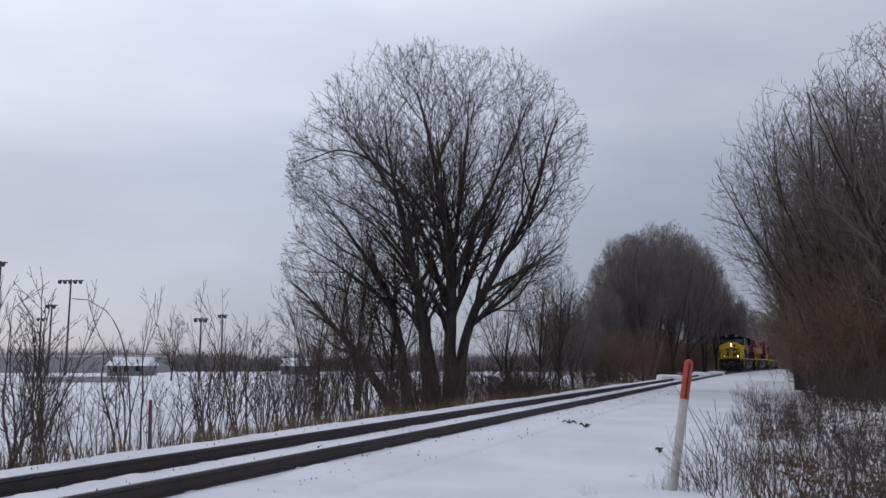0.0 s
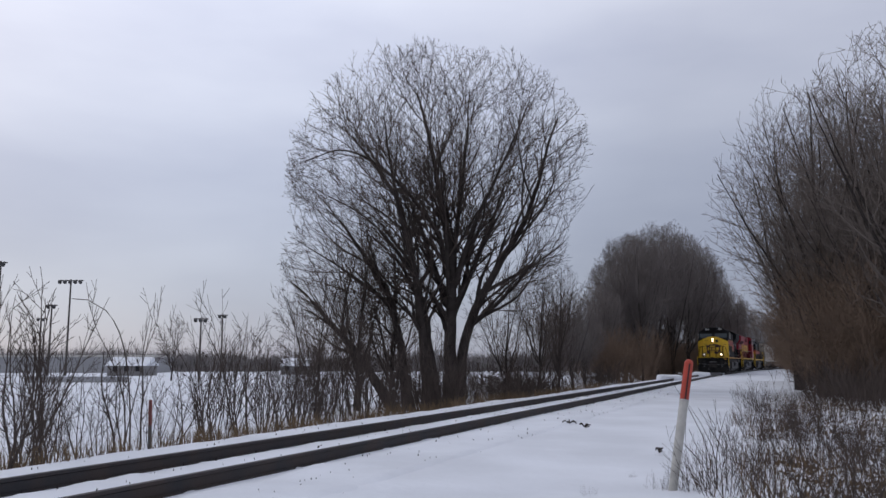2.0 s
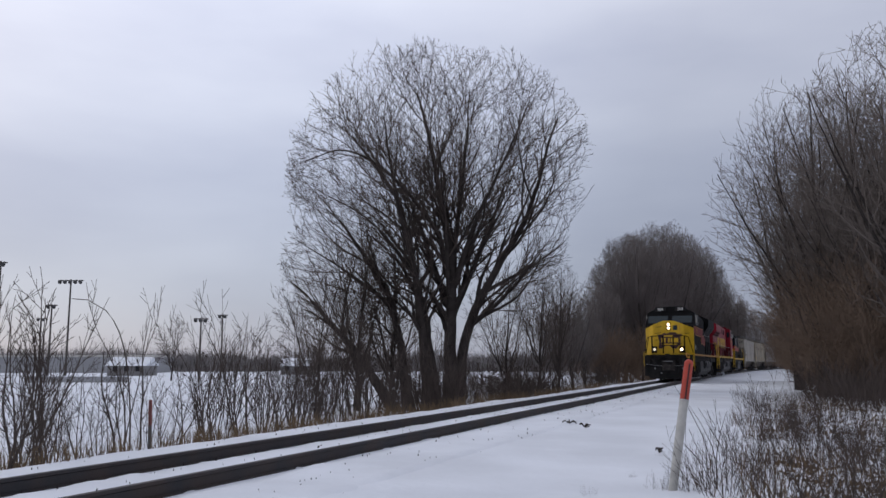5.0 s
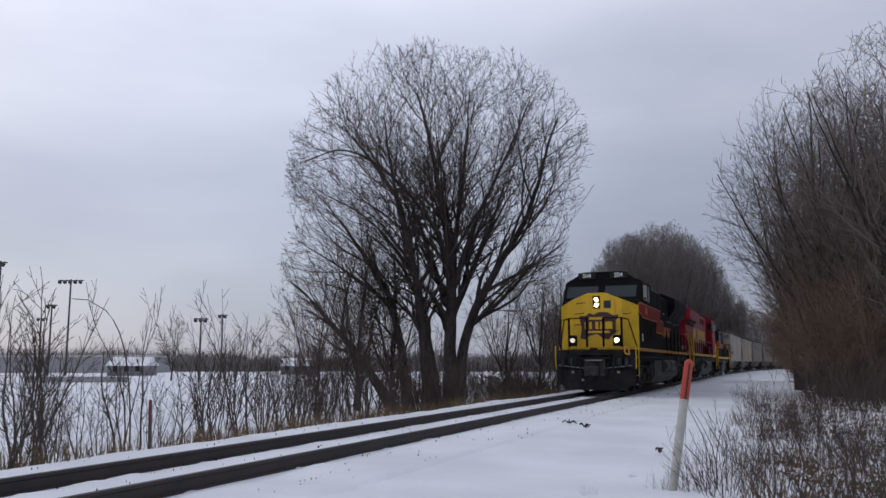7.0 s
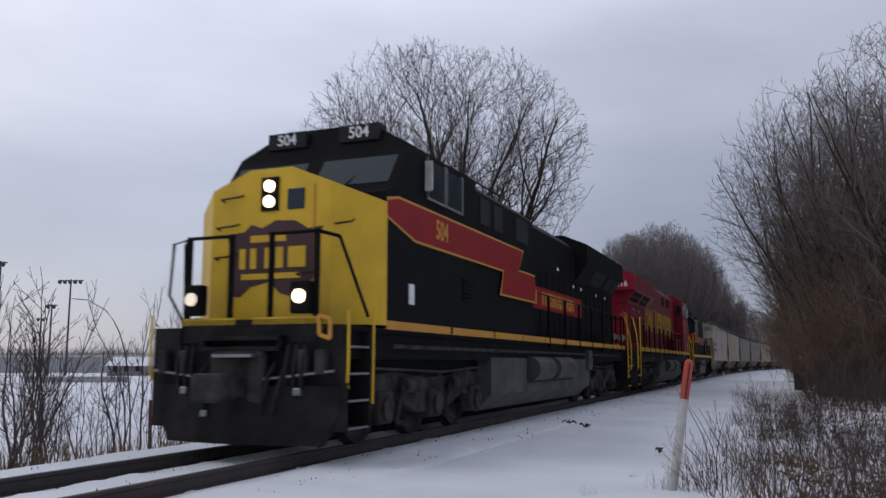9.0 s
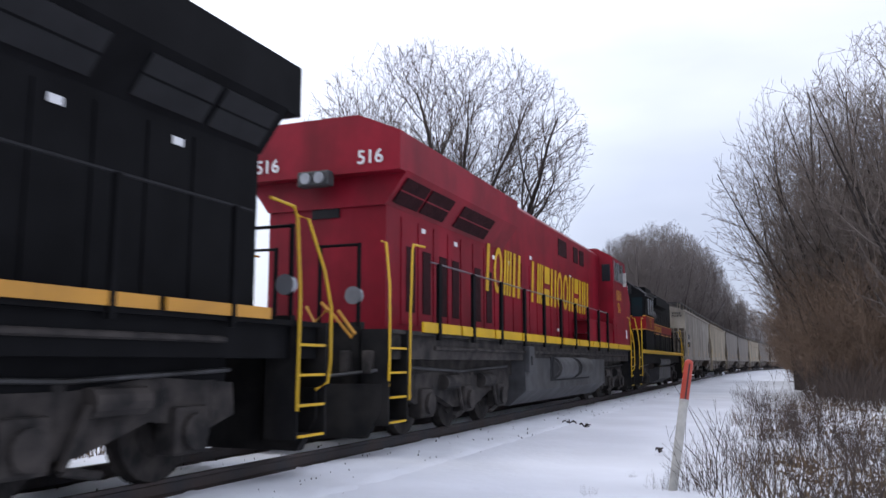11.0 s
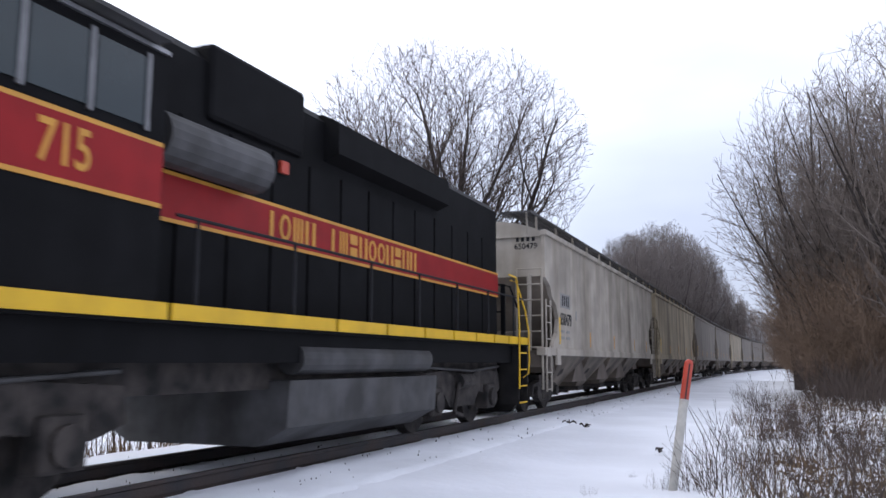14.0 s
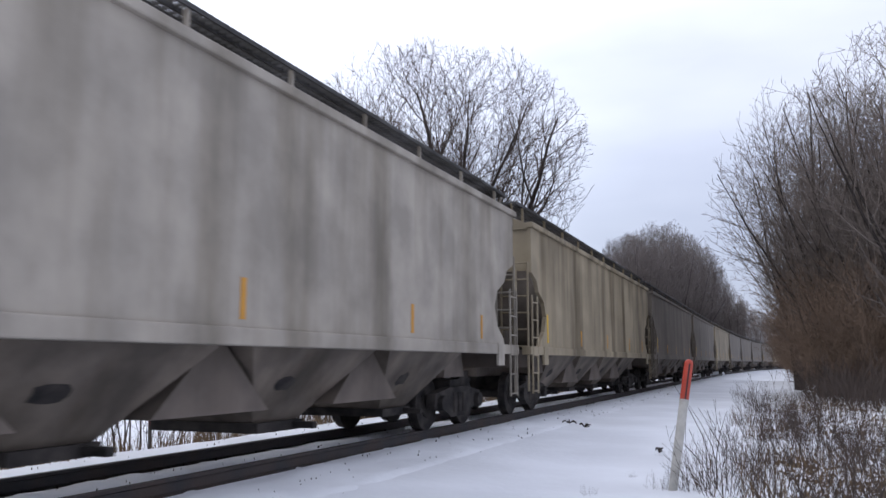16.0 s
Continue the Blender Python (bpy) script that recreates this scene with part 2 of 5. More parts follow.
def snow_bed():
    """Rough snow packed about the rails, with bare gutters at their feet."""
    cols, step = 41, 0.13
    verts, faces = [], []
    rows = 470
    for i in range(rows):
        s = -12 + i * 0.125
        for j in range(cols):
            o = -2.6 + j * step
            x, y, _ = track(s, o)
            near = min(abs(o - 0.7525), abs(o + 0.7525))
            z = -0.145 + 0.035 * noise.noise((x * 2.2, y * 2.2, 1)) + 0.022 * noise.noise((x * 7, y * 7, 2))
            if near < 0.16:
                z -= 0.03
            z -= 0.16 * max(0, abs(o) - 2.2) / 0.4
            verts.append((x, y, z))
            if i and j:
                a = i * cols + j
                faces.append((a - cols - 1, a - cols, a, a - 1))
    tagged(raw("snow_bed", verts, faces, M_SNOW, smooth=True), "rough trodden snow packed between the rails", "snow", kind="structure")
    rng = random.Random(41)
    verts, faces = [], []
    for _ in range(900):
        s, o = rng.uniform(-8, 40), rng.choice((-1, 1)) * rng.uniform(0.0, 2.5)
        if min(abs(o - 0.7525), abs(o + 0.7525)) < 0.06:
            continue
        x, y, _ = track(s, o)
        z, r, i = -0.135 - 0.16 * max(0, abs(o) - 2.2) / 0.4, rng.uniform(0.006, 0.02), len(verts)
        verts.extend([(x - r, y, z - 0.03), (x + r, y - r, z - 0.03), (x + r * 0.5, y + r, z - 0.03), (x, y, z + r)])
        faces.extend([(i, i + 1, i + 3), (i + 1, i + 2, i + 3), (i + 2, i, i + 3)])
    tagged(raw("grit", verts, faces, M_BARK), "specks of grit and stems on the snow", "gravel", kind="stuff")


snow_bed()


# ---- bare trees ----
def tube(verts, faces, pts, rads, sides):
    base = len(verts)
    for i, p in enumerate(pts):
        d = (pts[min(i + 1, len(pts) - 1)] - pts[max(i - 1, 0)]).normalized()
        u = d.orthogonal().normalized()
        w = d.cross(u)
        for k in range(sides):
            a = 2 * math.pi * k / sides
            verts.append(p + (u * math.cos(a) + w * math.sin(a)) * rads[i])
    for i in range(len(pts) - 1):
        for k in range(sides):
            a, b = base + i * sides + k, base + i * sides + (k + 1) % sides
            faces.append((a, b, b + sides, a + sides))


def smooth_line(pts, step):
    """A soft curve through the points, cut into even steps."""
    pts = [Vector(p) for p in pts]
    ext = [pts[0] * 2 - pts[1]] + pts + [pts[-1] * 2 - pts[-2]]
    out = []
    for i in range(1, len(ext) - 2):
        p0, p1, p2, p3 = ext[i - 1:i + 3]
        n = max(1, int((p2 - p1).length / step))
        for k in range(n):
            f = k / n
            out.append(0.5 * (2 * p1 + (p2 - p0) * f + (2 * p0 - 5 * p1 + 4 * p2 - p3) * f * f + (3 * p1 - p0 - 3 * p2 + p3) * f ** 3))
    return out + [pts[-1]]


def crown_has(blobs, p):
    """Whether a place lies in the uneven crown that the blobs (centre, radii) outline."""
    edge = 1.0 + 0.16 * noise.noise(p * 0.45) + 0.10 * noise.noise(p * 1.3)
    return any(((p.x - c[0]) / r[0]) ** 2 + ((p.y - c[1]) / r[1]) ** 2 + ((p.z - c[2]) / r[2]) ** 2 < edge for c, r in blobs)


def sprout(rng, store, blobs, plan, p, d, r, level, twig, up, hub):
    """A branch that bends upwards and outwards, stops at the crown's edge, and bears the next order of branches."""
    length, gap, seg, angle = plan[level]
    length *= rng.uniform(0.5, 1.0)
    n = max(2, int(length / seg))
    pts, curl = [p], Vector((rng.gauss(0, 0.05), rng.gauss(0, 0.05), 0))
    for i in range(n):
        out = (p - hub).normalized()
        d = (d + curl + out * 0.05 + Vector((rng.gauss(0, 0.075), rng.gauss(0, 0.075), rng.gauss(0, 0.06) + up))).normalized()
        p = p + d * (length / n)
        if not crown_has(blobs, p) and i > 0:
            break
        pts.append(p)
    n = len(pts) - 1
    rads = [max(twig * 0.65, r * (1 - 0.78 * i / n)) for i in range(n + 1)]
    tube(*store[0 if r > 0.055 else 1], pts, rads, 6 if r > 0.055 else 4 if r > 0.022 else 3)
    if level + 1 >= len(plan):
        return
    run = length * n / max(1, int(length / seg))
    f, turn = 0.12 + rng.random() * 0.1, rng.uniform(0, 6.283)
    while f < 1.0:
        i = min(n - 1, int(f * n))
        q = pts[i].lerp(pts[i + 1], f * n - i)
        dd = (pts[i + 1] - pts[i]).normalized()
        side = dd.orthogonal().normalized()
        turn += 2.4 + rng.gauss(0, 0.5)
        side.rotate(Matrix.Rotation(turn, 3, dd))
        sprout(rng, store, blobs, plan, q, (dd + side * angle * rng.uniform(0.7, 1.3)).normalized(), max(twig, rads[i] * rng.uniform(0.5, 0.74)), level + 1, twig, up, hub)
        f += gap * rng.uniform(0.7, 1.3) / max(run, 0.05)


def crown_tree(name, seed, stems, blobs, plan, label, thick=0.3, twig=0.008, up=0.05, bare=0.3, group="", mats=None, m=None, category="tree"):
    """A bare tree: stems are lines from the ground or out of another stem; branches leave them in the orders that plan
    gives as (length, spacing, step, spread)."""
    rng = random.Random(seed)
    lines, trunks, fine = [], [], ([], [])
    for st in stems:
        line = smooth_line(st, 0.3)
        line = [p + Vector((noise.noise(p * 0.9 + Vector((7, 0, 0))), noise.noise(p * 0.9 + Vector((0, 9, 0))), 0)) * 0.07 for p in line]
        low = st[0][2] < 1
        if low:
            trunks.append(([], []))
            r0, home = thick * (0.8 if trunks[1:] else 1.0) * rng.uniform(0.85, 1.05), len(trunks) - 1
        else:
            q, r0, home = min(((p - line[0]).length, rr, h) for ln, rs, h in lines for p, rr in zip(ln, rs))
            near = min((p for ln, rs, h in lines for p in ln), key=lambda p: (p - line[0]).length)
            line[0], r0 = near, r0 * 0.72
        n = len(line) - 1
        rads = [max(0.018, r0 * (1 - 0.88 * (i / n) ** 0.85)) * (1 + 0.35 * max(0, 1 - i / 3) * low) for i in range(n + 1)]
        lines.append((line, rads, home))
        tube(*trunks[home], line, rads, 9 if r0 > 0.15 else 6)
        f, turn = bare if low else 0.12, rng.uniform(0, 6.283)
        run = sum((b - a).length for a, b in zip(line, line[1:]))
        while f < 1.0:
            i = min(n - 1, int(f * n))
            q = line[i].lerp(line[i + 1], f * n - i)
            dd = (line[i + 1] - line[i]).normalized()
            side = dd.orthogonal().normalized()
            turn += 2.4 + rng.gauss(0, 0.5)
            side.rotate(Matrix.Rotation(turn, 3, dd))
            if crown_has(blobs, q):
                hub = Vector((0, 0, q.z * 0.45))
                sprout(rng, (trunks[home], fine), blobs, plan, q, (dd + side * plan[0][3] * rng.uniform(0.7, 1.3)).normalized(), max(twig, rads[i] * rng.uniform(0.38, 0.6)), 0, twig, up, hub)
            f += plan[0][1] * rng.uniform(0.7, 1.3) / run
    t = thing(name, label, category, group, m)
    bark, thin = mats or (M_BARK, M_TWIG)
    for store in trunks:
        raw("trunk", *store, bark, t, smooth=True)
    raw("crown", *fine, thin, t)
    return t


def at(x, y, rz=0.0, sc=1.0, tall=1.0):
    return pose(x, y, ground_z(x, y) - 0.04, 0, 0, rz) @ Matrix.Diagonal((sc, sc, sc * tall, 1))


def on_ray(px, depth):
    return (px - 784) / 1450 * depth


def big_tree():
    stems = [[(0.0, 0, -0.2), (0.0, 0, 3.2), (0.05, 0.05, 6.2), (-0.35, 0.25, 9.0), (-0.9, 0.3, 12.0), (-1.5, 0.3, 14.4)],
             [(0.05, 0, 5.9), (0.45, 0.35, 9.4), (0.8, 0.5, 12.6), (0.9, 0.5, 14.6)],
             [(0.1, 0, 5.2), (1.2, -0.4, 8.4), (2.5, -0.7, 11.2), (3.5, -0.9, 13.6)],
             [(0.35, 0.1, -0.2), (0.5, 0.1, 2.2), (1.0, 0, 4.2), (2.1, 0, 6.3), (3.6, 0.2, 9.0), (4.5, 0.3, 12.0), (4.9, 0.3, 13.2)],
             [(-0.45, 0.2, -0.2), (-1.4, 0.4, 5.2), (-2.3, 0.6, 9.2), (-4.0, 0.7, 11.8), (-5.2, 0.7, 13.0)],
             [(-0.1, 0, 5.6), (-0.7, -0.4, 8.0), (-2.8, -0.9, 10.4), (-4.6, -1.1, 11.3), (-6.4, -1.1, 10.8)],
             [(-1.8, 0.2, -0.2), (-2.6, 0.3, 4.6), (-4.5, 0.4, 7.8), (-5.6, 0.4, 9.0)],
             [(-2.2, -0.2, -0.2), (-4.1, -0.3, 2.5), (-6.0, -0.4, 4.7), (-7.0, -0.4, 5.6)],
             [(-0.9, -0.3, -0.2), (-1.5, -0.9, 5.6), (-2.3, -1.5, 9.0), (-2.9, -1.8, 12.6)],
             [(0.85, 0, 3.7), (2.6, -0.4, 5.2), (4.3, -0.6, 7.4)], [(-2.6, 0.3, 4.6), (-4.6, -0.2, 6.1), (-6.7, -0.5, 7.4)], [(-1.6, 0.4, 6.0), (-3.6, 0.2, 8.4), (-6.0, 0.2, 9.8)],
             [(0.0, 0.05, 4.8), (0.4, 1.8, 9.4), (0.6, 2.8, 13.2)], [(0.0, -0.05, 4.6), (-0.3, -1.7, 9.0), (-0.7, -2.6, 12.6)],
             [(0.05, 0.05, 4.0), (1.7, 1.3, 8.0), (3.0, 2.2, 11.4)], [(-0.1, 0, 4.4), (-1.5, 1.6, 8.6), (-2.9, 2.5, 11.8)]]
    blobs = [((-0.5, 0, 10.9), (7.1, 5.2, 5.7)), ((-4.2, 0, 6.6), (3.3, 2.8, 2.8)), ((-4.6, -0.3, 4.2), (2.8, 2.2, 2.2)), ((2.9, 0, 6.6), (2.6, 2.4, 2.6)), ((-1.4, 0, 5.0), (2.6, 2.2, 2.6)), ((2.0, 0, 4.2), (2.2, 1.8, 1.8))]
    plan = [(4.8, 0.54, 0.30, 0.70), (2.2, 0.40, 0.24, 0.78), (1.1, 0.27, 0.18, 0.80), (0.45, 0.30, 0.15, 0.85)]
    crown_tree("tree", 5, stems, blobs, plan, "large bare cottonwood with many spreading trunks", thick=0.36, twig=0.0085, up=0.02, bare=0.22, m=at(on_ray(797, 36), 36))



big_tree()


def grove_tree(seed, tall, wide, label, group, twig, low=0.15, coarse=1.0, mats=None, stems=6, rise=0.04):
    """A many-stemmed bare tree with a rounded crown that starts near the ground."""
    rng = random.Random(seed)
    lines = []
    for k in range(stems):
        a = 6.283 * (k + rng.uniform(-0.3, 0.3)) / stems
        reach = wide * (0.08 if k == 0 else rng.uniform(0.20, 0.40))
        u, v, top = math.cos(a) * reach, math.sin(a) * reach, tall * (0.93 if k == 0 else rng.uniform(0.68, 0.88))
        if k < 2:
            lines.append([(u * 0.1, v * 0.1, -0.2), (u * 0.3, v * 0.3, top * 0.3), (u * 0.7, v * 0.7, top * 0.65), (u, v, top)])
        else:
            z = tall * rng.uniform(0.1, 0.3)
            lines.append([(0, 0, max(1.0, z)), (u * 0.4, v * 0.4, z + (top - z) * 0.35), (u * 0.8, v * 0.8, z + (top - z) * 0.7), (u * 1.1, v * 1.1, top)])
    blobs = [((0, 0, tall * (0.5 + low / 2)), (wide * 0.5, wide * 0.5, tall * (0.5 - low / 2)))]
    c = coarse
    plan = [(tall * 0.30, 0.50 * c, 0.34 * c, 0.85), (tall * 0.15, 0.40 * c, 0.26 * c, 0.9), (tall * 0.07, 0.28 * c, 0.2 * c, 0.9)]
    return crown_tree("tree", seed, lines, blobs, plan, label, thick=tall * 0.013, twig=twig, up=rise, bare=0.12, group=group, mats=mats)


def far_trees():
    rng = random.Random(11)
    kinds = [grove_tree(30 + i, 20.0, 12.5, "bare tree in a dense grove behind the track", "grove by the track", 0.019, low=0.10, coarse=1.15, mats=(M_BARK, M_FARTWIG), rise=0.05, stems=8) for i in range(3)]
    spots = [(1034, 68, 0.50), (1060, 76, 0.66), (1088, 92, 0.80), (1080, 86, 0.90), (1105, 92, 0.98), (1135, 86, 0.96), (1160, 92, 1.05), (1190, 98, 1.12), (1215, 104, 1.1), (1240, 112, 1.05),
             (1262, 122, 0.95), (1285, 140, 0.9), (1310, 170, 0.9), (1335, 200, 0.9), (1360, 240, 1.0), (1120, 110, 1.15), (1180, 120, 1.25), (1230, 130, 1.15), (150, 250, 0.5), (560, 120, 0.42), (640, 95, 0.40), (1300, 120, 0.62), (1012, 64, 0.62), (985, 58, 0.5)]
    poses = [at(on_ray(px, d), d, rng.uniform(0, 360), sc * 0.65, 1.30 if px > 1090 else 1.1 if px > 1050 else 0.95) for px, d, sc in spots]
    for m in poses[3:]:
        copy_thing(rng.choice(kinds), m)
    for ob, m in zip(kinds, poses):
        ob.matrix_basis = m


far_trees()


def right_woods():
    rng = random.Random(21)
    kinds = [grove_tree(50 + i, 12.5, 8.2, "bare tree at the edge of the wood by the track", "wood by the track", 0.0088, low=0.10, coarse=1.12, mats=(M_BARK, M_WOOD), stems=8, rise=0.03) for i in range(3)]
    spots = [(1452, 33, 1.06), (1525, 31, 0.98), (1612, 27, 1.0), (1412, 42, 1.04), (1470, 40, 1.18), (1560, 36, 1.08), (1650, 30, 1.1), (1440, 55, 1.2), (1500, 52, 1.3), (1420, 75, 1.15), (1412, 100, 1.15), (1405, 135, 1.2), (1470, 80, 1.3), (1560, 30, 0.8), (1480, 34, 0.7)]
    for i, (px, d, sc) in enumerate(spots):
        m = at(on_ray(px, d), d, rng.uniform(0, 360), sc, 1.03)
        if i < 3:
            kinds[i].matrix_basis = m
        else:
            copy_thing(rng.choice(kinds), m)


right_woods()


def lower_trees():
    """Smaller, twiggier trees crowded round the big one."""
    for seed, px, d, tall, wide in ((61, 630, 36, 9.2, 6.6), (62, 690, 38, 8.6, 5.8), (63, 890, 42, 6.6, 5.0), (64, 950, 48, 8.0, 5.4), (65, 560, 32, 5.8, 4.8), (66, 985, 52, 8.6, 4.6)):
        t = grove_tree(seed, tall, wide, "small twiggy bare tree beside the cottonwood", "small trees by the cottonwood", 0.0085, low=0.06, coarse=0.75)
        t.matrix_basis = at(on_ray(px, d), d)


lower_trees()
lone = grove_tree(71, 9.8, 6.8, "lone bare tree on the snowy field", "", 0.022, low=0.14, coarse=1.3)
lone.matrix_basis = at(on_ray(308, 122), 122)


# ---- shrubs, brush and weeds ----
def grow(rng, store, p, d, r, length, level, top, spread, tropism, twig, kids, wob=0.08):
    """A stem that wanders upwards, and the twigs that leave it."""
    n = max(3, min(12, int(length / 0.16)))
    pts, rads = [p.copy()], [r]
    for i in range(n):
        d = (d + Vector((rng.gauss(0, wob), rng.gauss(0, wob), rng.gauss(0, wob) + tropism))).normalized()
        p = p + d * (length / n)
        pts.append(p.copy())
        rads.append(max(twig * 0.6, r * (1 - 0.8 * (i + 1) / n)))
    tube(*store, pts, rads, 5 if r > 0.012 else 3)
    if level >= top:
        return
    for j in range(kids[level]):
        f = 0.22 + 0.76 * (j + rng.random() * 0.8) / kids[level]
        i = min(n - 1, int(f * n))
        dd = (pts[i + 1] - pts[i]).normalized()
        side = dd.orthogonal().normalized()
        side.rotate(Matrix.Rotation(rng.uniform(0, 6.283), 3, dd))
        ln = length * rng.uniform(0.25, 0.5) * (1.15 - 0.6 * f)
        grow(rng, store, pts[i], (dd + side * spread * rng.uniform(0.6, 1.3)).normalized(), max(twig, rads[i] * 0.6), ln, level + 1, top, spread, tropism, twig, kids, wob)


def bush(name, seed, stems, tall, radius, lean, top, kids, twig, r, material, label, category, group, part_name="tangle", spread=0.7, tropism=0.06):
    rng = random.Random(seed)
    store = ([], [])
    for _ in range(stems):
        a, q = rng.uniform(0, 6.283), radius * rng.random() ** 0.6
        d = Vector((math.cos(a) * lean * rng.random(), math.sin(a) * lean * rng.random(), 1)).normalized()
        grow(rng, store, Vector((math.cos(a) * q, math.sin(a) * q, -0.05)), d, r * rng.uniform(0.6, 1.1), tall * rng.uniform(0.55, 1.0), 0, top, spread, tropism, twig, kids)
    t = thing(name, label, category, group)
    raw(part_name, *store, material, t)
    return tagged(t, kind="stuff") if name in ("thicket", "weed") else t


def scatter(kinds, spots, rng):
    left = list(kinds)
    for x, y, sc in spots:
        m = at(x, y, rng.uniform(0, 360), sc)
        if left:
            left.pop().matrix_basis = m
        else:
            copy_thing(rng.choice(kinds), m)


def line_shrubs():
    rng = random.Random(3)
    kinds = [bush("shrub", 70 + i, 5, 3.1, 0.4, 0.5, 2, (7, 3), 0.0058, 0.019, M_TWIG, "leafless thin-stemmed shrub beyond the track", "shrub", "shrubs along the track") for i in range(5)]
    spots = []
    for i in range(40):
        s = -3.5 + 24 * rng.random() ** 1.1
        o = rng.uniform(3.3, 6.5) if rng.random() < 0.75 else rng.uniform(6, 11)
        x, y, _ = track(s, o)
        spots.append((x, y, rng.uniform(0.55, 1.0) * (0.82 + 0.034 * max(0, s))))
    spots += [(on_ray(px, d), d, sc) for px, d, sc in ((392, 20, 1.1), (420, 22, 1.25), (448, 21, 1.3), (470, 24, 1.45), (488, 22, 1.3), (510, 25, 1.35), (536, 24, 1.2), (560, 27, 1.3), (590, 28, 1.3), (615, 30, 1.4), (640, 33, 1.6),
              (668, 37, 1.7), (690, 39, 1.5), (730, 40, 1.7), (760, 38, 1.4), (850, 39, 1.6), (880, 42, 1.7), (905, 44, 1.6), (935, 46, 1.7), (960, 48, 1.8), (985, 50, 1.9), (610, 36, 1.8), (575, 33, 1.6))]
    spots += [(on_ray(px, d), d, sc) for px, d, sc in ((15, 11.5, 0.95), (48, 12.2, 1.05), (95, 12.6, 0.85), (112, 13.6, 1.0), (160, 13.8, 0.85), (205, 14.4, 0.9), (242, 14.2, 1.0), (300, 16, 0.85), (335, 17, 0.9), (372, 18.5, 1.1))]
    scatter(kinds, spots, rng)
    low = [bush("shrub", 80 + i, 26, 1.6, 0.9, 0.6, 2, (7, 3), 0.0055, 0.010, M_TWIG, "dense tangled low shrub at the tree's foot", "shrub", "undergrowth by the big tree") for i in range(3)]
    spots = [(*track(rng.uniform(13, 48), rng.uniform(3.4, 6.5))[:2], rng.uniform(0.6, 1.25)) for _ in range(34)]
    for _ in range(13):
        d = rng.uniform(9.5, 22)
        spots.append((on_ray(rng.uniform(1360 + 200 / d, 1640), d), d, rng.uniform(0.22, 0.5)))
    for _ in range(16):
        d = rng.uniform(21, 33)
        spots.append((on_ray(rng.uniform(1385 + 1600 / d, 1660), d), d, rng.uniform(0.7, 1.2)))
    scatter(low, spots, rng)
    # one long arching stem
    bm_store = ([], [])
    pts = smooth_line([(0, 0, -0.05), (-0.03, 0, 0.7), (-0.12, 0, 1.4), (-0.26, 0, 1.9), (-0.50, 0, 2.26), (-0.80, 0, 2.43), (-1.06, 0, 2.45)], 0.2)
    tube(*bm_store, pts, [0.015 - 0.009 * f / len(pts) for f in range(len(pts))], 5)
    t = thing("arching_stem", "single thin stem arching over the shrubs", "plant", "", at(on_ray(243, 13.2), 13.2))
    raw("stem", *bm_store, M_TWIG, t)


line_shrubs()


def thicket():
    rng = random.Random(9)
    kinds = [bush("thicket", 90 + i, 70, 6.0, 1.9, 0.55, 2, (12, 7), 0.007, 0.014, M_TWIG2, "dense brown leafless thicket in front of the wood", "shrub", "thicket by the track", spread=1.0, tropism=0.02) for i in range(3)]
    spots = []
    for _ in range(54):
        d = rng.uniform(29, 64)
        px = rng.uniform(1382 + 3300 / d, 1690)
        spots.append((on_ray(px, d), d, rng.uniform(0.75, 1.15)))
    for px, d in ((1432, 60), (1424, 75), (1416, 95), (1408, 120), (1400, 150)):
        spots.append((on_ray(px, d), d, 1.0))
    scatter(kinds, spots, rng)
    dark = [bush("thicket", 95 + i, 44, 6.5, 2.4, 0.35, 2, (8, 4), 0.02, 0.03, M_TWIG2, "dark brush under the grove", "shrub", "brush under the grove") for i in range(2)]
    spots = []
    for _ in range(46):
        s = rng.uniform(58, 190)
        spots.append((*track(s, rng.uniform(4.5, 13))[:2], rng.uniform(0.6, 1.1)))
    scatter(dark, spots, rng)


thicket()


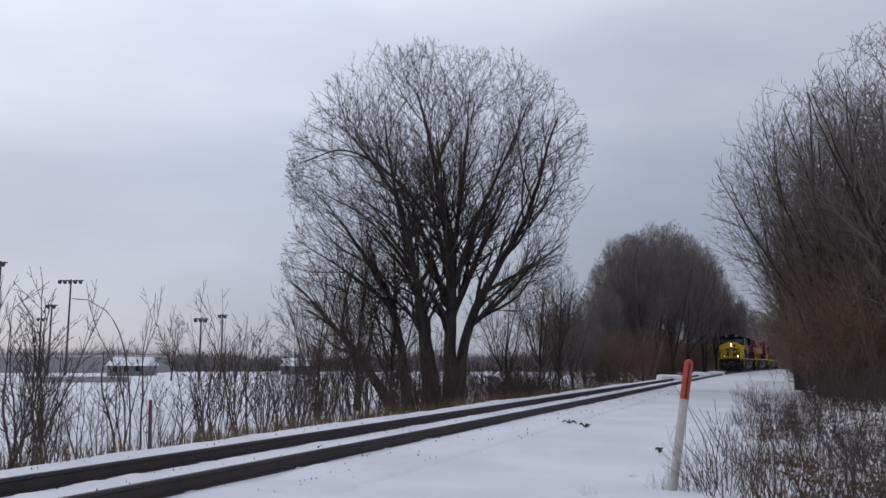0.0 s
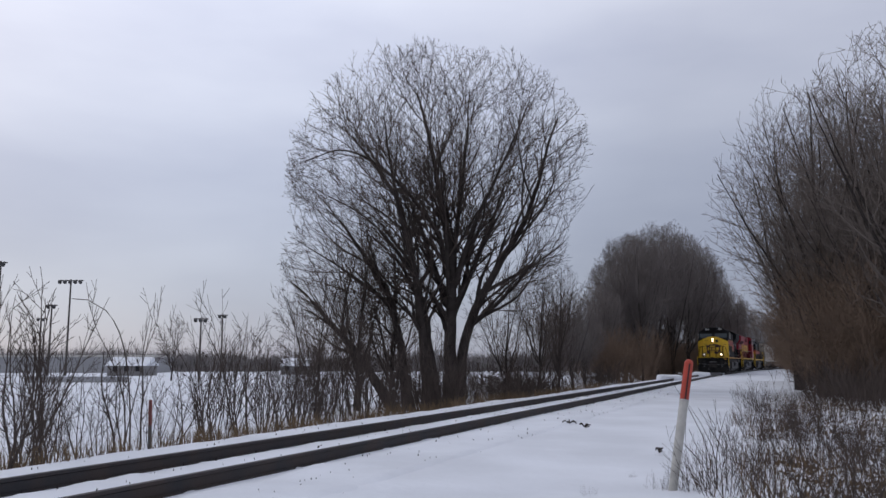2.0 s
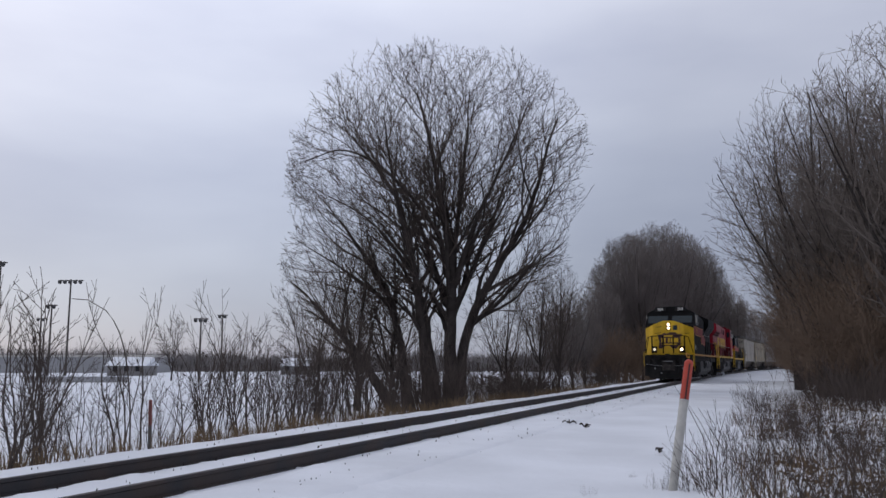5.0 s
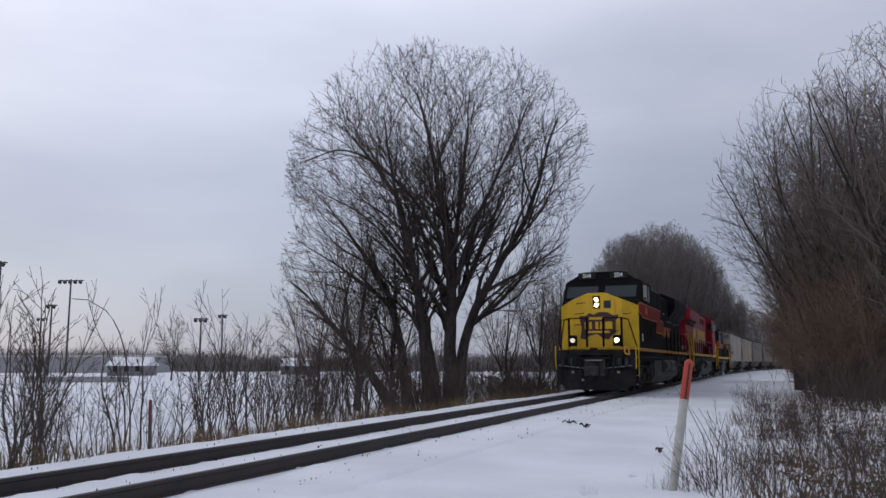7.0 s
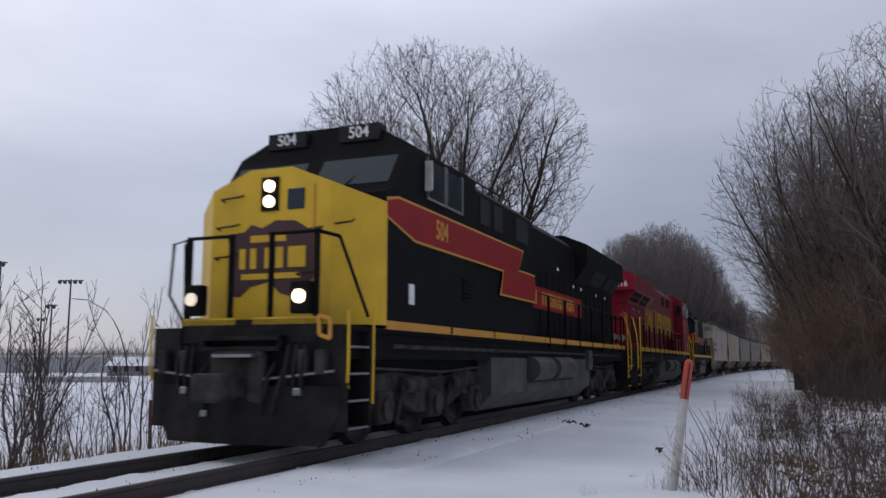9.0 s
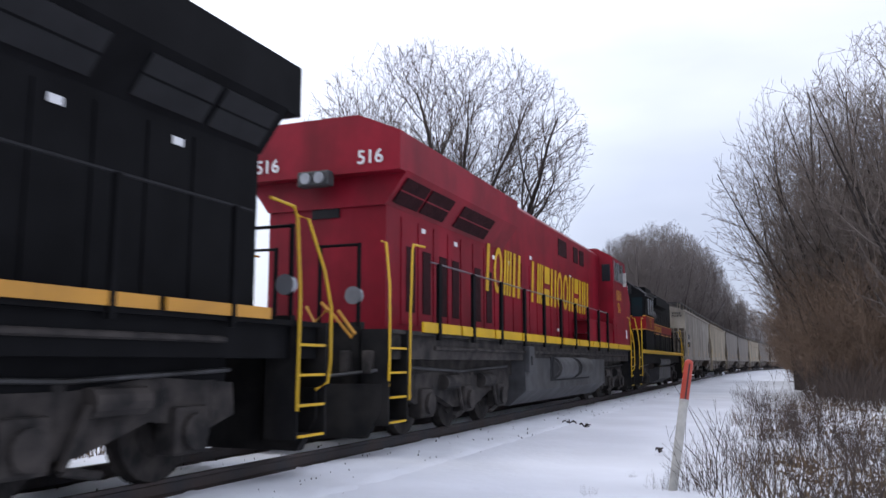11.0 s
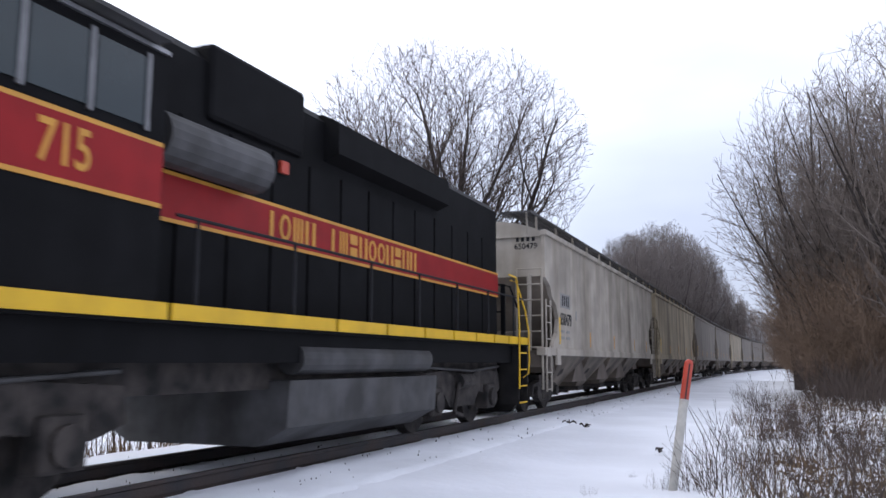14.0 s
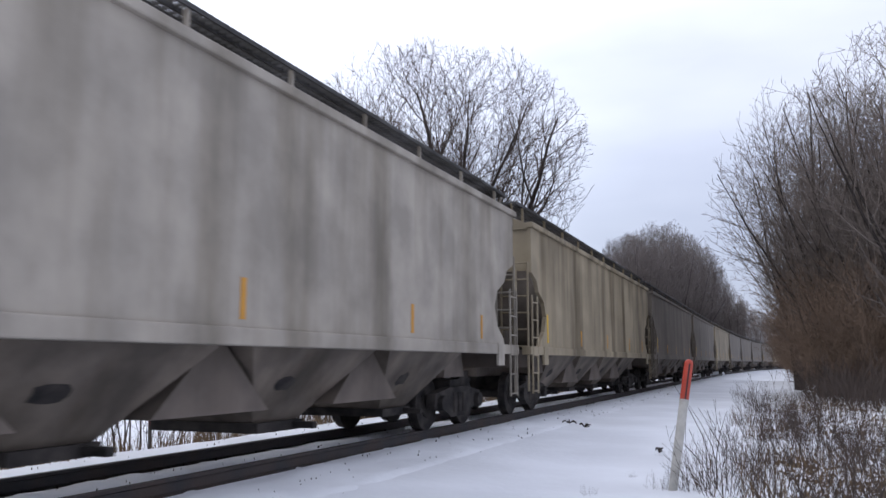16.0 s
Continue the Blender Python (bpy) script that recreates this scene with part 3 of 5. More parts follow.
def weeds():
    rng = random.Random(14)
    kinds = [bush("weed", 110 + i, 17, 0.9, 0.35, 0.7, 1, (4,), 0.0032, 0.005, M_TWIG if i < 4 else M_TWIG2, "dry leafless weeds standing in the snow", "weed", "weeds in the snow") for i in range(5)]
    spots = []
    for _ in range(330):
        d = 7.0 + 28 * rng.random() ** 1.5
        px = rng.uniform(1290 + 4 * max(0, 14 - d) * -1, 1660)
        x = on_ray(px, d)
        if noise.noise((x * 0.5, d * 0.4, 7)) > 0.02 and beside(x, d) < -3.6 and not (px < 1330 and rng.random() < 0.5):
            spots.append((x, d, rng.uniform(0.45, 1.1)))
    spots += [(on_ray(1200, 9.4), 9.4, 0.5), (on_ray(1215, 9.2), 9.2, 0.4), (on_ray(1250, 9.0), 9.0, 1.1), (on_ray(1155, 9.4), 9.4, 0.3), (on_ray(1030, 8.9), 8.9, 0.32), (on_ray(1240, 9.6), 9.6, 1.2),
              (on_ray(1140, 10.4), 10.4, 0.15), (on_ray(1160, 12.6), 12.6, 0.15), (on_ray(1110, 10.3), 10.3, 0.12), (on_ray(1290, 8.5), 8.5, 0.9)]
    scatter(kinds, spots, rng)
    tall = [bush("sapling", 120 + i, 3, 1.7, 0.12, 0.35, 1, (6,), 0.0042, 0.0085, M_TWIG, "thin leafless sapling standing in the snow", "sapling", "saplings in the snow") for i in range(3)]
    spots = []
    for _ in range(34):
        d = rng.uniform(8.5, 24)
        spots.append((on_ray(rng.uniform(1300 + 400 / d, 1640), d), d, rng.uniform(0.55, 1.15)))
    scatter(tall, spots, rng)


weeds()


def reeds():
    t = thing("reed", "long thin bent stems beside the marker post", "plant", "", at(on_ray(1255, 9.35), 9.35))
    for dx, dz, bend in ((-0.47, 1.25, 0.10), (-0.30, 1.0, 0.12), (-0.42, 0.62, 0.05), (0.16, 0.9, -0.06)):
        store = ([], [])
        pts = [Vector((dx * f + bend * math.sin(f * 3.14), 0.03 * f, dz * f)) for f in (0, 0.25, 0.5, 0.75, 1.0)]
        tube(*store, pts, [0.006, 0.0055, 0.005, 0.004, 0.002], 4)
        raw("stem", *store, M_TWIG, t)


reeds()


def grass():
    rng = random.Random(17)
    verts, faces = [], []

    def blade(x, y, h, lean):
        z = ground_z(x, y) - 0.02
        a = rng.uniform(0, 6.283)
        u, v = math.cos(a) * 0.005, math.sin(a) * 0.005
        dx, dy = rng.gauss(0, lean) * h, rng.gauss(0, lean) * h
        i = len(verts)
        verts.extend([(x - u, y - v, z), (x + u, y + v, z), (x + dx * 0.4 + u * 0.8, y + dy * 0.4 + v * 0.8, z + h * 0.6), (x + dx * 0.4 - u * 0.8, y + dy * 0.4 - v * 0.8, z + h * 0.6), (x + dx, y + dy, z + h)])
        faces.extend([(i, i + 1, i + 2, i + 3), (i + 3, i + 2, i + 4)])

    for _ in range(420):
        s = -5 + 46 * rng.random() ** 1.3
        o = 2.75 + abs(rng.gauss(0, 0.9))
        cx, cy, _h = track(s, o)
        for _ in range(rng.randint(6, 22)):
            blade(cx + rng.gauss(0, 0.16), cy + rng.gauss(0, 0.16), rng.uniform(0.10, 0.42), 0.35)
    for _ in range(300):
        d = 7 + 26 * rng.random()
        cx = on_ray(rng.uniform(1300, 1680), d)
        if beside(cx, d) > -4 or noise.noise((cx * 0.5, d * 0.4, 31)) < 0.0:
            continue
        for _ in range(rng.randint(5, 16)):
            blade(cx + rng.gauss(0, 0.2), d + rng.gauss(0, 0.2), rng.uniform(0.1, 0.45), 0.45)
    tagged(raw("dry_grass", verts, faces, M_GRASS), "tufts of tan dry grass poking through snow", "grass", kind="stuff")


grass()


def leaf_litter():
    """Brown leaves and broken stems lying on the snow before the wood."""
    rng = random.Random(19)
    verts, faces = [], []
    for _ in range(5200):
        d = 6.5 + 24 * rng.random() ** 1.2
        x = on_ray(rng.uniform(1330 + 300 / d, 1700), d)
        if 0.6 * noise.noise((x * 0.6, d * 0.45, 12.3)) + 0.5 * noise.noise((x * 2.1, d * 1.7, 3.7)) + rng.gauss(0, 0.22) < 0.05:
            continue
        z, a, r = ground_z(x, d), rng.uniform(0, 6.283), rng.uniform(0.02, 0.055)
        u, v, tilt = math.cos(a) * r, math.sin(a) * r, rng.uniform(0.0, 0.05)
        i, slim = len(verts), rng.choice((0.25, 0.6, 0.7))
        verts.extend([(x - u, d - v, z + 0.004), (x - v * slim, d + u * slim, z + 0.01 + tilt), (x + u, d + v, z + 0.006 + tilt * 0.6), (x + v * slim, d - u * slim, z + 0.004)])
        faces.append((i, i + 1, i + 2, i + 3))
    tagged(raw("leaf_litter", verts, faces, M_GRASS), "brown fallen leaves and stalks on the snow", "leaves", kind="stuff")


leaf_litter()


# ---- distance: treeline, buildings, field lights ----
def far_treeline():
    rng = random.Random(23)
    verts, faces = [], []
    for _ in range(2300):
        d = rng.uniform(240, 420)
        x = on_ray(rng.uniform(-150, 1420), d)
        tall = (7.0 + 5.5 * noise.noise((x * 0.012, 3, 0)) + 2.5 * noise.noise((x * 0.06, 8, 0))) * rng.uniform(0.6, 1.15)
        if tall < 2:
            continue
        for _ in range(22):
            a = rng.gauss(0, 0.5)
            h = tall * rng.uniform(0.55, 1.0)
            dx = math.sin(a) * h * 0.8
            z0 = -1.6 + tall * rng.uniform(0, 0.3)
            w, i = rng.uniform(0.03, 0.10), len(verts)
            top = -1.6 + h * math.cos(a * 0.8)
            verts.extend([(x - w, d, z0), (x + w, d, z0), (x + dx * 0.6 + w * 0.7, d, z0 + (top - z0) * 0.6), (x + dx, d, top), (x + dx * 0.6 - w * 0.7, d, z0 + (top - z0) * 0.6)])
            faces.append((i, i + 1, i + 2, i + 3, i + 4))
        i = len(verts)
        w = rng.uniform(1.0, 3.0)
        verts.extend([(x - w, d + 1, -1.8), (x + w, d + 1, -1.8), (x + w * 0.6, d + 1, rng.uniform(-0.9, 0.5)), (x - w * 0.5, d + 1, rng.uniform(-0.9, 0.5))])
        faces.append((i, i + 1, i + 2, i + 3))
    tagged(raw("far_treeline", verts, faces, M_FARLINE), "distant line of bare winter trees, greyed for haze", "trees", kind="stuff")


far_treeline()


def buildings():
    d = 215.0
    x0, x1 = on_ray(-60, d), on_ray(272, d)
    t = thing("warehouse", "long low grey warehouse beyond the snowy field", "building")
    part("wall", boxes((x0, x1, d, d + 18, -1.8, 2.6)), M_WALL, t)
    part("roof", boxes((x0 - 0.4, x1 + 0.4, d - 0.4, d + 18.4, 2.6, 3.1)), M_POST, t, "pale snow-dusted flat roof")
    for px0, px1, dd, h in ((196, 262, 168, 1.3), (500, 552, 185, 1.2)):
        a, b = on_ray(px0, dd), on_ray(px1, dd)
        h0 = thing("house", "small house with a snowy gable roof", "building", "houses beyond the field")
        part("wall", boxes((a, b, dd, dd + 7, -1.8, h - 0.8)), M_FARDK, h0)
        bm = prism(bmesh.new(), [(dd - 0.4, h - 0.8), (dd + 3.5, h + 1.0), (dd + 7.4, h - 0.8)], "x", a - 0.4, b + 0.4)
        part("roof", bm, M_SNOW, h0, "snow-covered gable roof")
        for k in range(3):
            w = a + (b - a) * (0.15 + 0.3 * k)
            part("window", boxes((w, w + 0.9, dd - 0.05, dd, -0.6, 0.5)), M_INK, h0)
    dd = 112
    a, b = on_ray(58, dd), on_ray(230, dd)
    t = thing("low_wall", "long low grey wall on the snowy field", "wall")
    part("panel", boxes((a, b, dd, dd + 0.5, -1.6, -0.75), bev=0.03), M_WALL, t)
    part("cap", boxes((a, b, dd - 0.05, dd + 0.55, -0.75, -0.66)), M_SNOW, t, "cap of snow")
    t = thing("backstop_fence", "grey wire backstop fence on posts", "fence")
    for i in range(9):
        x = on_ray(-40 + i * 12, 100)
        part("post", rods([(x, 100, -1.6), (x, 100, 0.9)], 0.05), M_POLE, t)
    for z in (-0.4, 0.3, 0.88):
        part("wire", rods([(on_ray(-40, 100), 100, z), (on_ray(56, 100), 100, z)], 0.03), M_WALL, t)


buildings()


def field_light(px, d, tall, bar, lamps):
    x = on_ray(px, d)
    z = ground_z(x, d)
    t = thing("field_light", "tall sports field light on a dark pole", "light pole", "field lights", pose(x, d, z))
    part("pole", rod(bmesh.new(), (0, 0, -0.2), (0, 0, tall), 0.19, 8, 0.12), M_POLE, t)
    part("crossbar", boxes((-bar / 2, bar / 2, -0.06, 0.06, tall - 0.25, tall - 0.1)), M_POLE, t)
    for i in range(lamps):
        u = -bar / 2 + bar * (i + 0.5) / lamps
        part("floodlight", rod(bmesh.new(), (u, 0.1, tall - 0.15), (u, -0.35, tall - 0.5), 0.16, 8, 0.3), M_TANK, t)


for spec in ((123, 124, 15.2, 3.9, 5), (92, 126, 11.6, 1.8, 2), (75, 150, 10.8, 1.9, 2), (357, 124, 9.4, 2.2, 3), (395, 140, 10.8, 1.8, 2), (-4, 100, 15.0, 1.6, 2)):
    field_light(*spec)


# ---- markers and litter on the snow ----
def marker(px, d, tall, lean, split, low_mat, width, label, top_mat=M_POSTO):
    x = on_ray(px, d)
    t = thing("marker_post", label, "marker post", "", pose(x, d, ground_z(x, d) - 0.05, 0, lean, 0))
    for name, z0, z1, material in (("lower_sleeve", 0.0, split, low_mat), ("upper_sleeve", split, tall, top_mat)):
        bm = bmesh.new()
        rod(bm, (0, 0, z0), (0, 0, z1), width, 14)
        if z1 == tall:
            bmesh.ops.create_uvsphere(bm, u_segments=14, v_segments=8, radius=width, matrix=Matrix.Translation((0, 0, tall)))
        for v in bm.verts:
            v.co.y *= 0.75
        part(name, bm, material, t)
    part("groove", boxes((-width * 0.18, width * 0.18, -width * 0.78, -width * 0.70, split, tall)), M_SHIELD, t)
    part("band", rod(bmesh.new(), (0, 0, split - 0.01), (0, 0, split + 0.012), width * 1.06, 14), low_mat, t)
    part("stake", rod(bmesh.new(), (0, 0, -0.12), (0, 0, 0.06), 0.018, 6), M_INK, t)


marker(1177, 9.29, 1.45, 9.6, 1.04, M_POST, 0.05, "leaning plastic marker post, orange above white")
marker(277, 13.6, 0.82, -1.5, 0.42, M_POLE, 0.03, "small weathered marker post, faded red above dark", M_RUST)


def litter():
    rng = random.Random(31)
    for px, d, w in ((1003, 18.2, 0.16), (1030, 17.3, 0.12), (543, 11.2, 0.07), (1158, 12.9, 0.06)):
        x = on_ray(px, d)
        bm = bmesh.new()
        for _ in range(7):
            a = rng.uniform(0, 6.28)
            rods([(0, 0, 0.01), (math.cos(a) * w * 0.6, math.sin(a) * w * 0.4, 0.05 + rng.random() * 0.05), (math.cos(a) * w, math.sin(a) * w * 0.7, rng.random() * 0.08)], 0.012, bm, 5)
        t = thing("clod", "small dark clod of twigs on the snow", "debris", "", pose(x, d, ground_z(x, d)))
        part("twigs", bm, M_BARK, t)
    for px, d, w in ((1180, 62, 0.9), (1236, 80, 0.8), (1262, 88, 0.8)):
        x = on_ray(px, d)
        bm = boxes((-w, w, -0.5, 0.5, -0.1, 0.42), bev=0.18)
        for v in bm.verts:
            v.co.z += 0.08 * noise.noise(v.co * 2)
        t = thing("snow_pile", "small ploughed pile of snow beside the track", "snow pile", "", pose(x, d, ground_z(x, d)))
        part("heap", bm, M_SNOW, t)


litter()


# ---- the train: x forward, y to the left, z up from the rail head ----
def on_side(x, z, y, sgn):
    return pose(x, sgn * y, z, 90, 0, 180 if sgn > 0 else 0)


def on_front(x, y, z):
    return pose(x, y, z, 90, 0, 90)


def plate(pts, y, sgn, thick=0.012):
    """A flat plate on a side wall, from (x, z) points."""
    return prism(bmesh.new(), pts, "y", sgn * y, sgn * (y + thick))


def cut(bm, co, no):
    g = bm.verts[:] + bm.edges[:] + bm.faces[:]
    r = bmesh.ops.bisect_plane(bm, geom=g, plane_co=co, plane_no=no, clear_outer=True)
    es = [e for e in r["geom_cut"] if isinstance(e, bmesh.types.BMEdge)]
    if es:
        bmesh.ops.contextual_create(bm, geom=es)
    return bm


def mark(chars, x0, x1, z0, z1, y, sgn, material, parent, lean=0.0, stroke=0.3):
    """Plain shapes in the size and spacing of painted lettering: l a bar, o a ring, h two bars, m three bars,
    t two blocks; a space leaves a gap."""
    step = (x1 - x0) / len(chars)
    h = z1 - z0
    for i, c in enumerate(chars):
        if c == " ":
            continue
        a, b = x0 + step * (i + 0.08), x0 + step * (i + 0.92)
        w, mid = (b - a) * stroke, (a + b) / 2

        def bar(u, ww, v0=z0, v1=z1):
            pts = [(u - ww / 2, v0), (u + ww / 2, v0), (u + ww / 2, v1), (u - ww / 2, v1)]
            part("painted_mark", prism(bmesh.new(), [(p + lean * (v - z0), v) for p, v in pts], "y", sgn * y, sgn * (y + 0.006)), material, parent)

        if c == "l":
            bar(mid, w * 1.1)
        elif c == "o":
            bm, loops = bmesh.new(), []
            for yy, fx, fz in ((y, 1, 1), (y + 0.006, 1, 1), (y + 0.006, 1 - 1.7 * stroke, 0.72), (y, 1 - 1.7 * stroke, 0.72)):
                loop = []
                for k in range(20):
                    q = 6.2832 * k / 20
                    v = z0 + h / 2 * (1 + fz * math.sin(q))
                    loop.append(bm.verts.new((mid + (b - a) / 2 * fx * math.cos(q) + lean * (v - z0), sgn * yy, v)))
                loops.append(loop)
            for e in range(4):
                for k in range(20):
                    bm.faces.new((loops[e][k], loops[e][(k + 1) % 20], loops[(e + 1) % 4][(k + 1) % 20], loops[(e + 1) % 4][k]))
            bmesh.ops.recalc_face_normals(bm, faces=bm.faces[:])
            part("painted_mark", bm, material, parent)
        elif c == "h":
            bar(a + w * 0.6, w * 1.15), bar(b - w * 0.6, w * 1.15)
        elif c == "m":
            for f in (0.15, 0.5, 0.85):
                bar(a + (b - a) * f, w * 0.8)
        else:
            bar(mid, (b - a) * 0.85, z0, z0 + h * 0.42), bar(mid, (b - a) * 0.85, z0 + h * 0.56, z1)


def wheelset(parent, x, r=0.51):
    bm = bmesh.new()
    for s in (1, -1):
        rod(bm, (0, s * 0.69, 0), (0, s * 0.82, 0), r, 24)
        rod(bm, (0, s * 0.66, 0), (0, s * 0.69, 0), r + 0.025, 24)
        rod(bm, (0, s * 0.82, 0), (0, s * 0.84, 0), r * 0.55, 12)
    rod(bm, (0, -0.95, 0), (0, 0.95, 0), 0.09, 10)
    ob = part("wheelset", bm, M_UNDER, parent, "dark steel wheels on their axle")
    ob.location = (x, 0, r)
    return ob


def loco_truck(parent, cx, axles):
    """A bogie's two side frames with their springs, journal boxes and brake gear."""
    half = axles[-1]
    for s in (1, -1):
        bm = bmesh.new()
        pts = [(cx - half - 0.75, 0.62), (cx - half - 0.7, 0.95), (cx - half + 0.5, 1.02), (cx - 0.5, 0.92), (cx + 0.5, 0.92), (cx + half - 0.5, 1.02), (cx + half + 0.7, 0.95), (cx + half + 0.75, 0.62),
               (cx + half + 0.35, 0.5), (cx + half - 0.5, 0.62), (cx + 0.6, 0.38), (cx - 0.6, 0.38), (cx - half + 0.5, 0.62), (cx - half - 0.35, 0.5)]
        prism(bm, pts, "y", s * 1.02, s * 1.17)
        for a in axles:
            box(bm, cx + a - 0.24, cx + a + 0.24, min(s * 1.0, s * 1.26), max(s * 1.0, s * 1.26), 0.28, 0.74, 0.04)
            rod(bm, (cx + a, s * 1.2, 0.5), (cx + a, s * 1.32, 0.5), 0.17, 14)
            for k in (-0.36, 0.36):
                rod(bm, (cx + a + k, s * 1.1, 0.6), (cx + a + k, s * 1.1, 0.98), 0.09, 8)
        for a, b in zip(axles, axles[1:]):
            m = (a + b) / 2 + cx
            rod(bm, (m - 0.3, s * 1.22, 0.82), (m + 0.35, s * 1.22, 0.82), 0.13, 12)
            rods([(m + 0.35, s * 1.25, 0.8), (m + 0.6, s * 1.25, 0.3), (m + 0.2, s * 1.25, 0.22)], 0.04, bm)
        part("bogie_side_frame", bm, M_UNDER, parent, "grimy cast steel bogie side frame")
        part("brake_pipe", rods([(cx - half - 0.6, s * 1.2, 1.08), (cx - 0.4, s * 1.2, 1.0), (cx + half + 0.5, s * 1.2, 1.08)], 0.025), M_TANK, parent)
    part("bolster", boxes((cx - half - 0.5, cx + half + 0.5, -0.6, 0.6, 0.45, 1.0)), M_UNDER, parent)


def tube_part(pts, r=0.019):
    """One bent pipe through the points."""
    verts, faces, bm = [], [], bmesh.new()
    pts = [Vector(p) for p in pts]
    tube(verts, faces, pts, [r] * len(pts), 8)
    vs = [bm.verts.new(v) for v in verts]
    for f in faces:
        bm.faces.new([vs[i] for i in f])
    bm.faces.new(vs[:8]), bm.faces.new(vs[-8:])
    return bm


def end_rails(parent, x, d, high=2.86):
    """Black posts, rails and a drop chain across an end platform."""
    for s in (1, -1):
        for yy in (0.34, 0.98):
            part("rail_post", boxes((x - 0.035, x + 0.035, s * yy - 0.05, s * yy + 0.05, 1.55, high), bev=0.012), M_BLACK, parent)
        part("platform_rail", tube_part([(x, s * 0.34, high - 0.02), (x, s * 0.98, high - 0.02), (x - d * 0.12, s * 1.18, high - 0.08), (x - d * 0.3, s * 1.4, high - 0.55)], 0.022), M_BLACK, parent)
        part("middle_rail", tube_part([(x, s * 0.34, 2.25), (x, s * 0.98, 2.25)], 0.018), M_BLACK, parent)
    part("drop_chain", tube_part([(x, 0.34, 2.6), (x, 0.15, 2.46), (x, -0.15, 2.46), (x, -0.34, 2.6)], 0.012), M_STEEL, parent)


def end_steps(parent, x, d, edge, post, high=2.9):
    """Corner steps, grab posts, pilot and coupler at one end; d is +1 or -1 outwards."""
    for s in (1, -1):
        y0, y1 = sorted((s * 1.05, s * 1.52))
        a, b = sorted((x - d * 0.70, x - d * 0.06))
        for wx in (a, b - 0.03):
            part("step_side", boxes((wx, wx + 0.03, y0, y1, 0.3, 1.62)), M_STEP, parent)
        part("step_back", boxes((a, b, min(s * 1.05, s * 1.1), max(s * 1.05, s * 1.1), 0.3, 1.62)), M_STEP, parent)
        for z in (0.34, 0.68, 1.02, 1.36):
            t = part("step", boxes((a + 0.03, b - 0.03, min(s * 1.1, s * 1.5), max(s * 1.1, s * 1.5), z - 0.025, z)), M_UNDER, parent)
            part("step_edge", boxes((a + 0.05, b - 0.05, min(s * 1.5, s * 1.525), max(s * 1.5, s * 1.525), z - 0.022, z + 0.008)), edge, t)
        tall = high > 2
        part("grab_rail", tube_part([(x - d * 0.20, s * 1.46, 0.84), (x - d * 0.05, s * 1.53, 0.92), (x - d * 0.03, s * 1.55, 1.15), (x - d * 0.03, s * 1.55, 1.80)]
             + ([(x - d * 0.12, s * 1.50, 2.25), (x - d * 0.28, s * 1.36, high - 0.04), (x - d * 0.36, s * 1.25, high)] if tall else [])), post, parent)
        part("grab_rail", tube_part([(x - d * 0.72, s * 1.54, 0.62), (x - d * 0.72, s * 1.55, 1.9)] + ([(x - d * 0.75, s * 1.55, 2.2), (x - d * 0.80, s * 1.54, high - 0.12), (x - d * 0.86, s * 1.53, high), (x - d * 1.30, s * 1.52, high + 0.02)] if tall else [])), post, parent)
    bm = prism(bmesh.new(), [(x - d * 0.05, -1.42), (x + d * 0.12, -0.6), (x + d * 0.18, 0), (x + d * 0.12, 0.6), (x - d * 0.05, 1.42), (x - d * 0.15, 1.42), (x - d * 0.15, -1.42)], "z", 0.12, 0.86)
    for s in (1, -1):
        cut(bm, (x, s * 1.42, 0.5), (0, s * 0.85, -0.55))
    part("snow_plough", bm, M_STEP, parent, "dark steel pilot plough with worn edge")
    part("end_plate", boxes((x - d * 0.13 - 0.05, x - d * 0.13 + 0.05, -1.08, 1.08, 0.86, 1.72)), M_STEP, parent)
    bm = boxes((min(x, x + d * (0.7 if d > 0 else 1.25)), max(x, x + d * (0.7 if d > 0 else 1.25)), -0.16, 0.16, 0.72, 0.98))
    box(bm, *sorted((x + d * 0.45, x + d * 0.75)), -0.24, 0.24, 0.66, 1.02, 0.05)
    part("coupler", bm, M_UNDER, parent)
    for yy in (-0.55, 0.5, 0.7):
        part("air_hose", rods([(x, yy, 1.15), (x + d * 0.14, yy, 1.0), (x + d * 0.2, yy * 0.92, 0.7), (x + d * 0.14, yy * 0.8, 0.5)], 0.03), M_INK, parent)
    part("drawgear_pocket", boxes((*sorted((x, x + d * 0.16)), -0.42, 0.42, 0.62, 1.3), bev=0.05), M_UNDER, parent)
    for yy in (-1.25, -0.9, 0.95, 1.2):
        part("hose_bracket", boxes((*sorted((x - d * 0.05, x + d * 0.1)), yy - 0.07, yy + 0.07, 1.0, 1.32), bev=0.03), M_UNDER, parent)
    part("glad_hand", boxes((*sorted((x + d * 0.14, x + d * 0.2)), -0.5, -0.4, 0.46, 0.54), bev=0.01), M_STEEL, parent)
    part("pilot_step", boxes((*sorted((x + d * 0.05, x + d * 0.25)), -0.3, 0.3, 1.22, 1.26)), M_STEEL, parent)
    part("uncoupling_bar", rods([(x + d * 0.05, -1.4, 1.05), (x + d * 0.12, -0.5, 0.95), (x + d * 0.12, 0.5, 0.95), (x + d * 0.05, 1.4, 1.05)], 0.02), M_STEEL, parent)


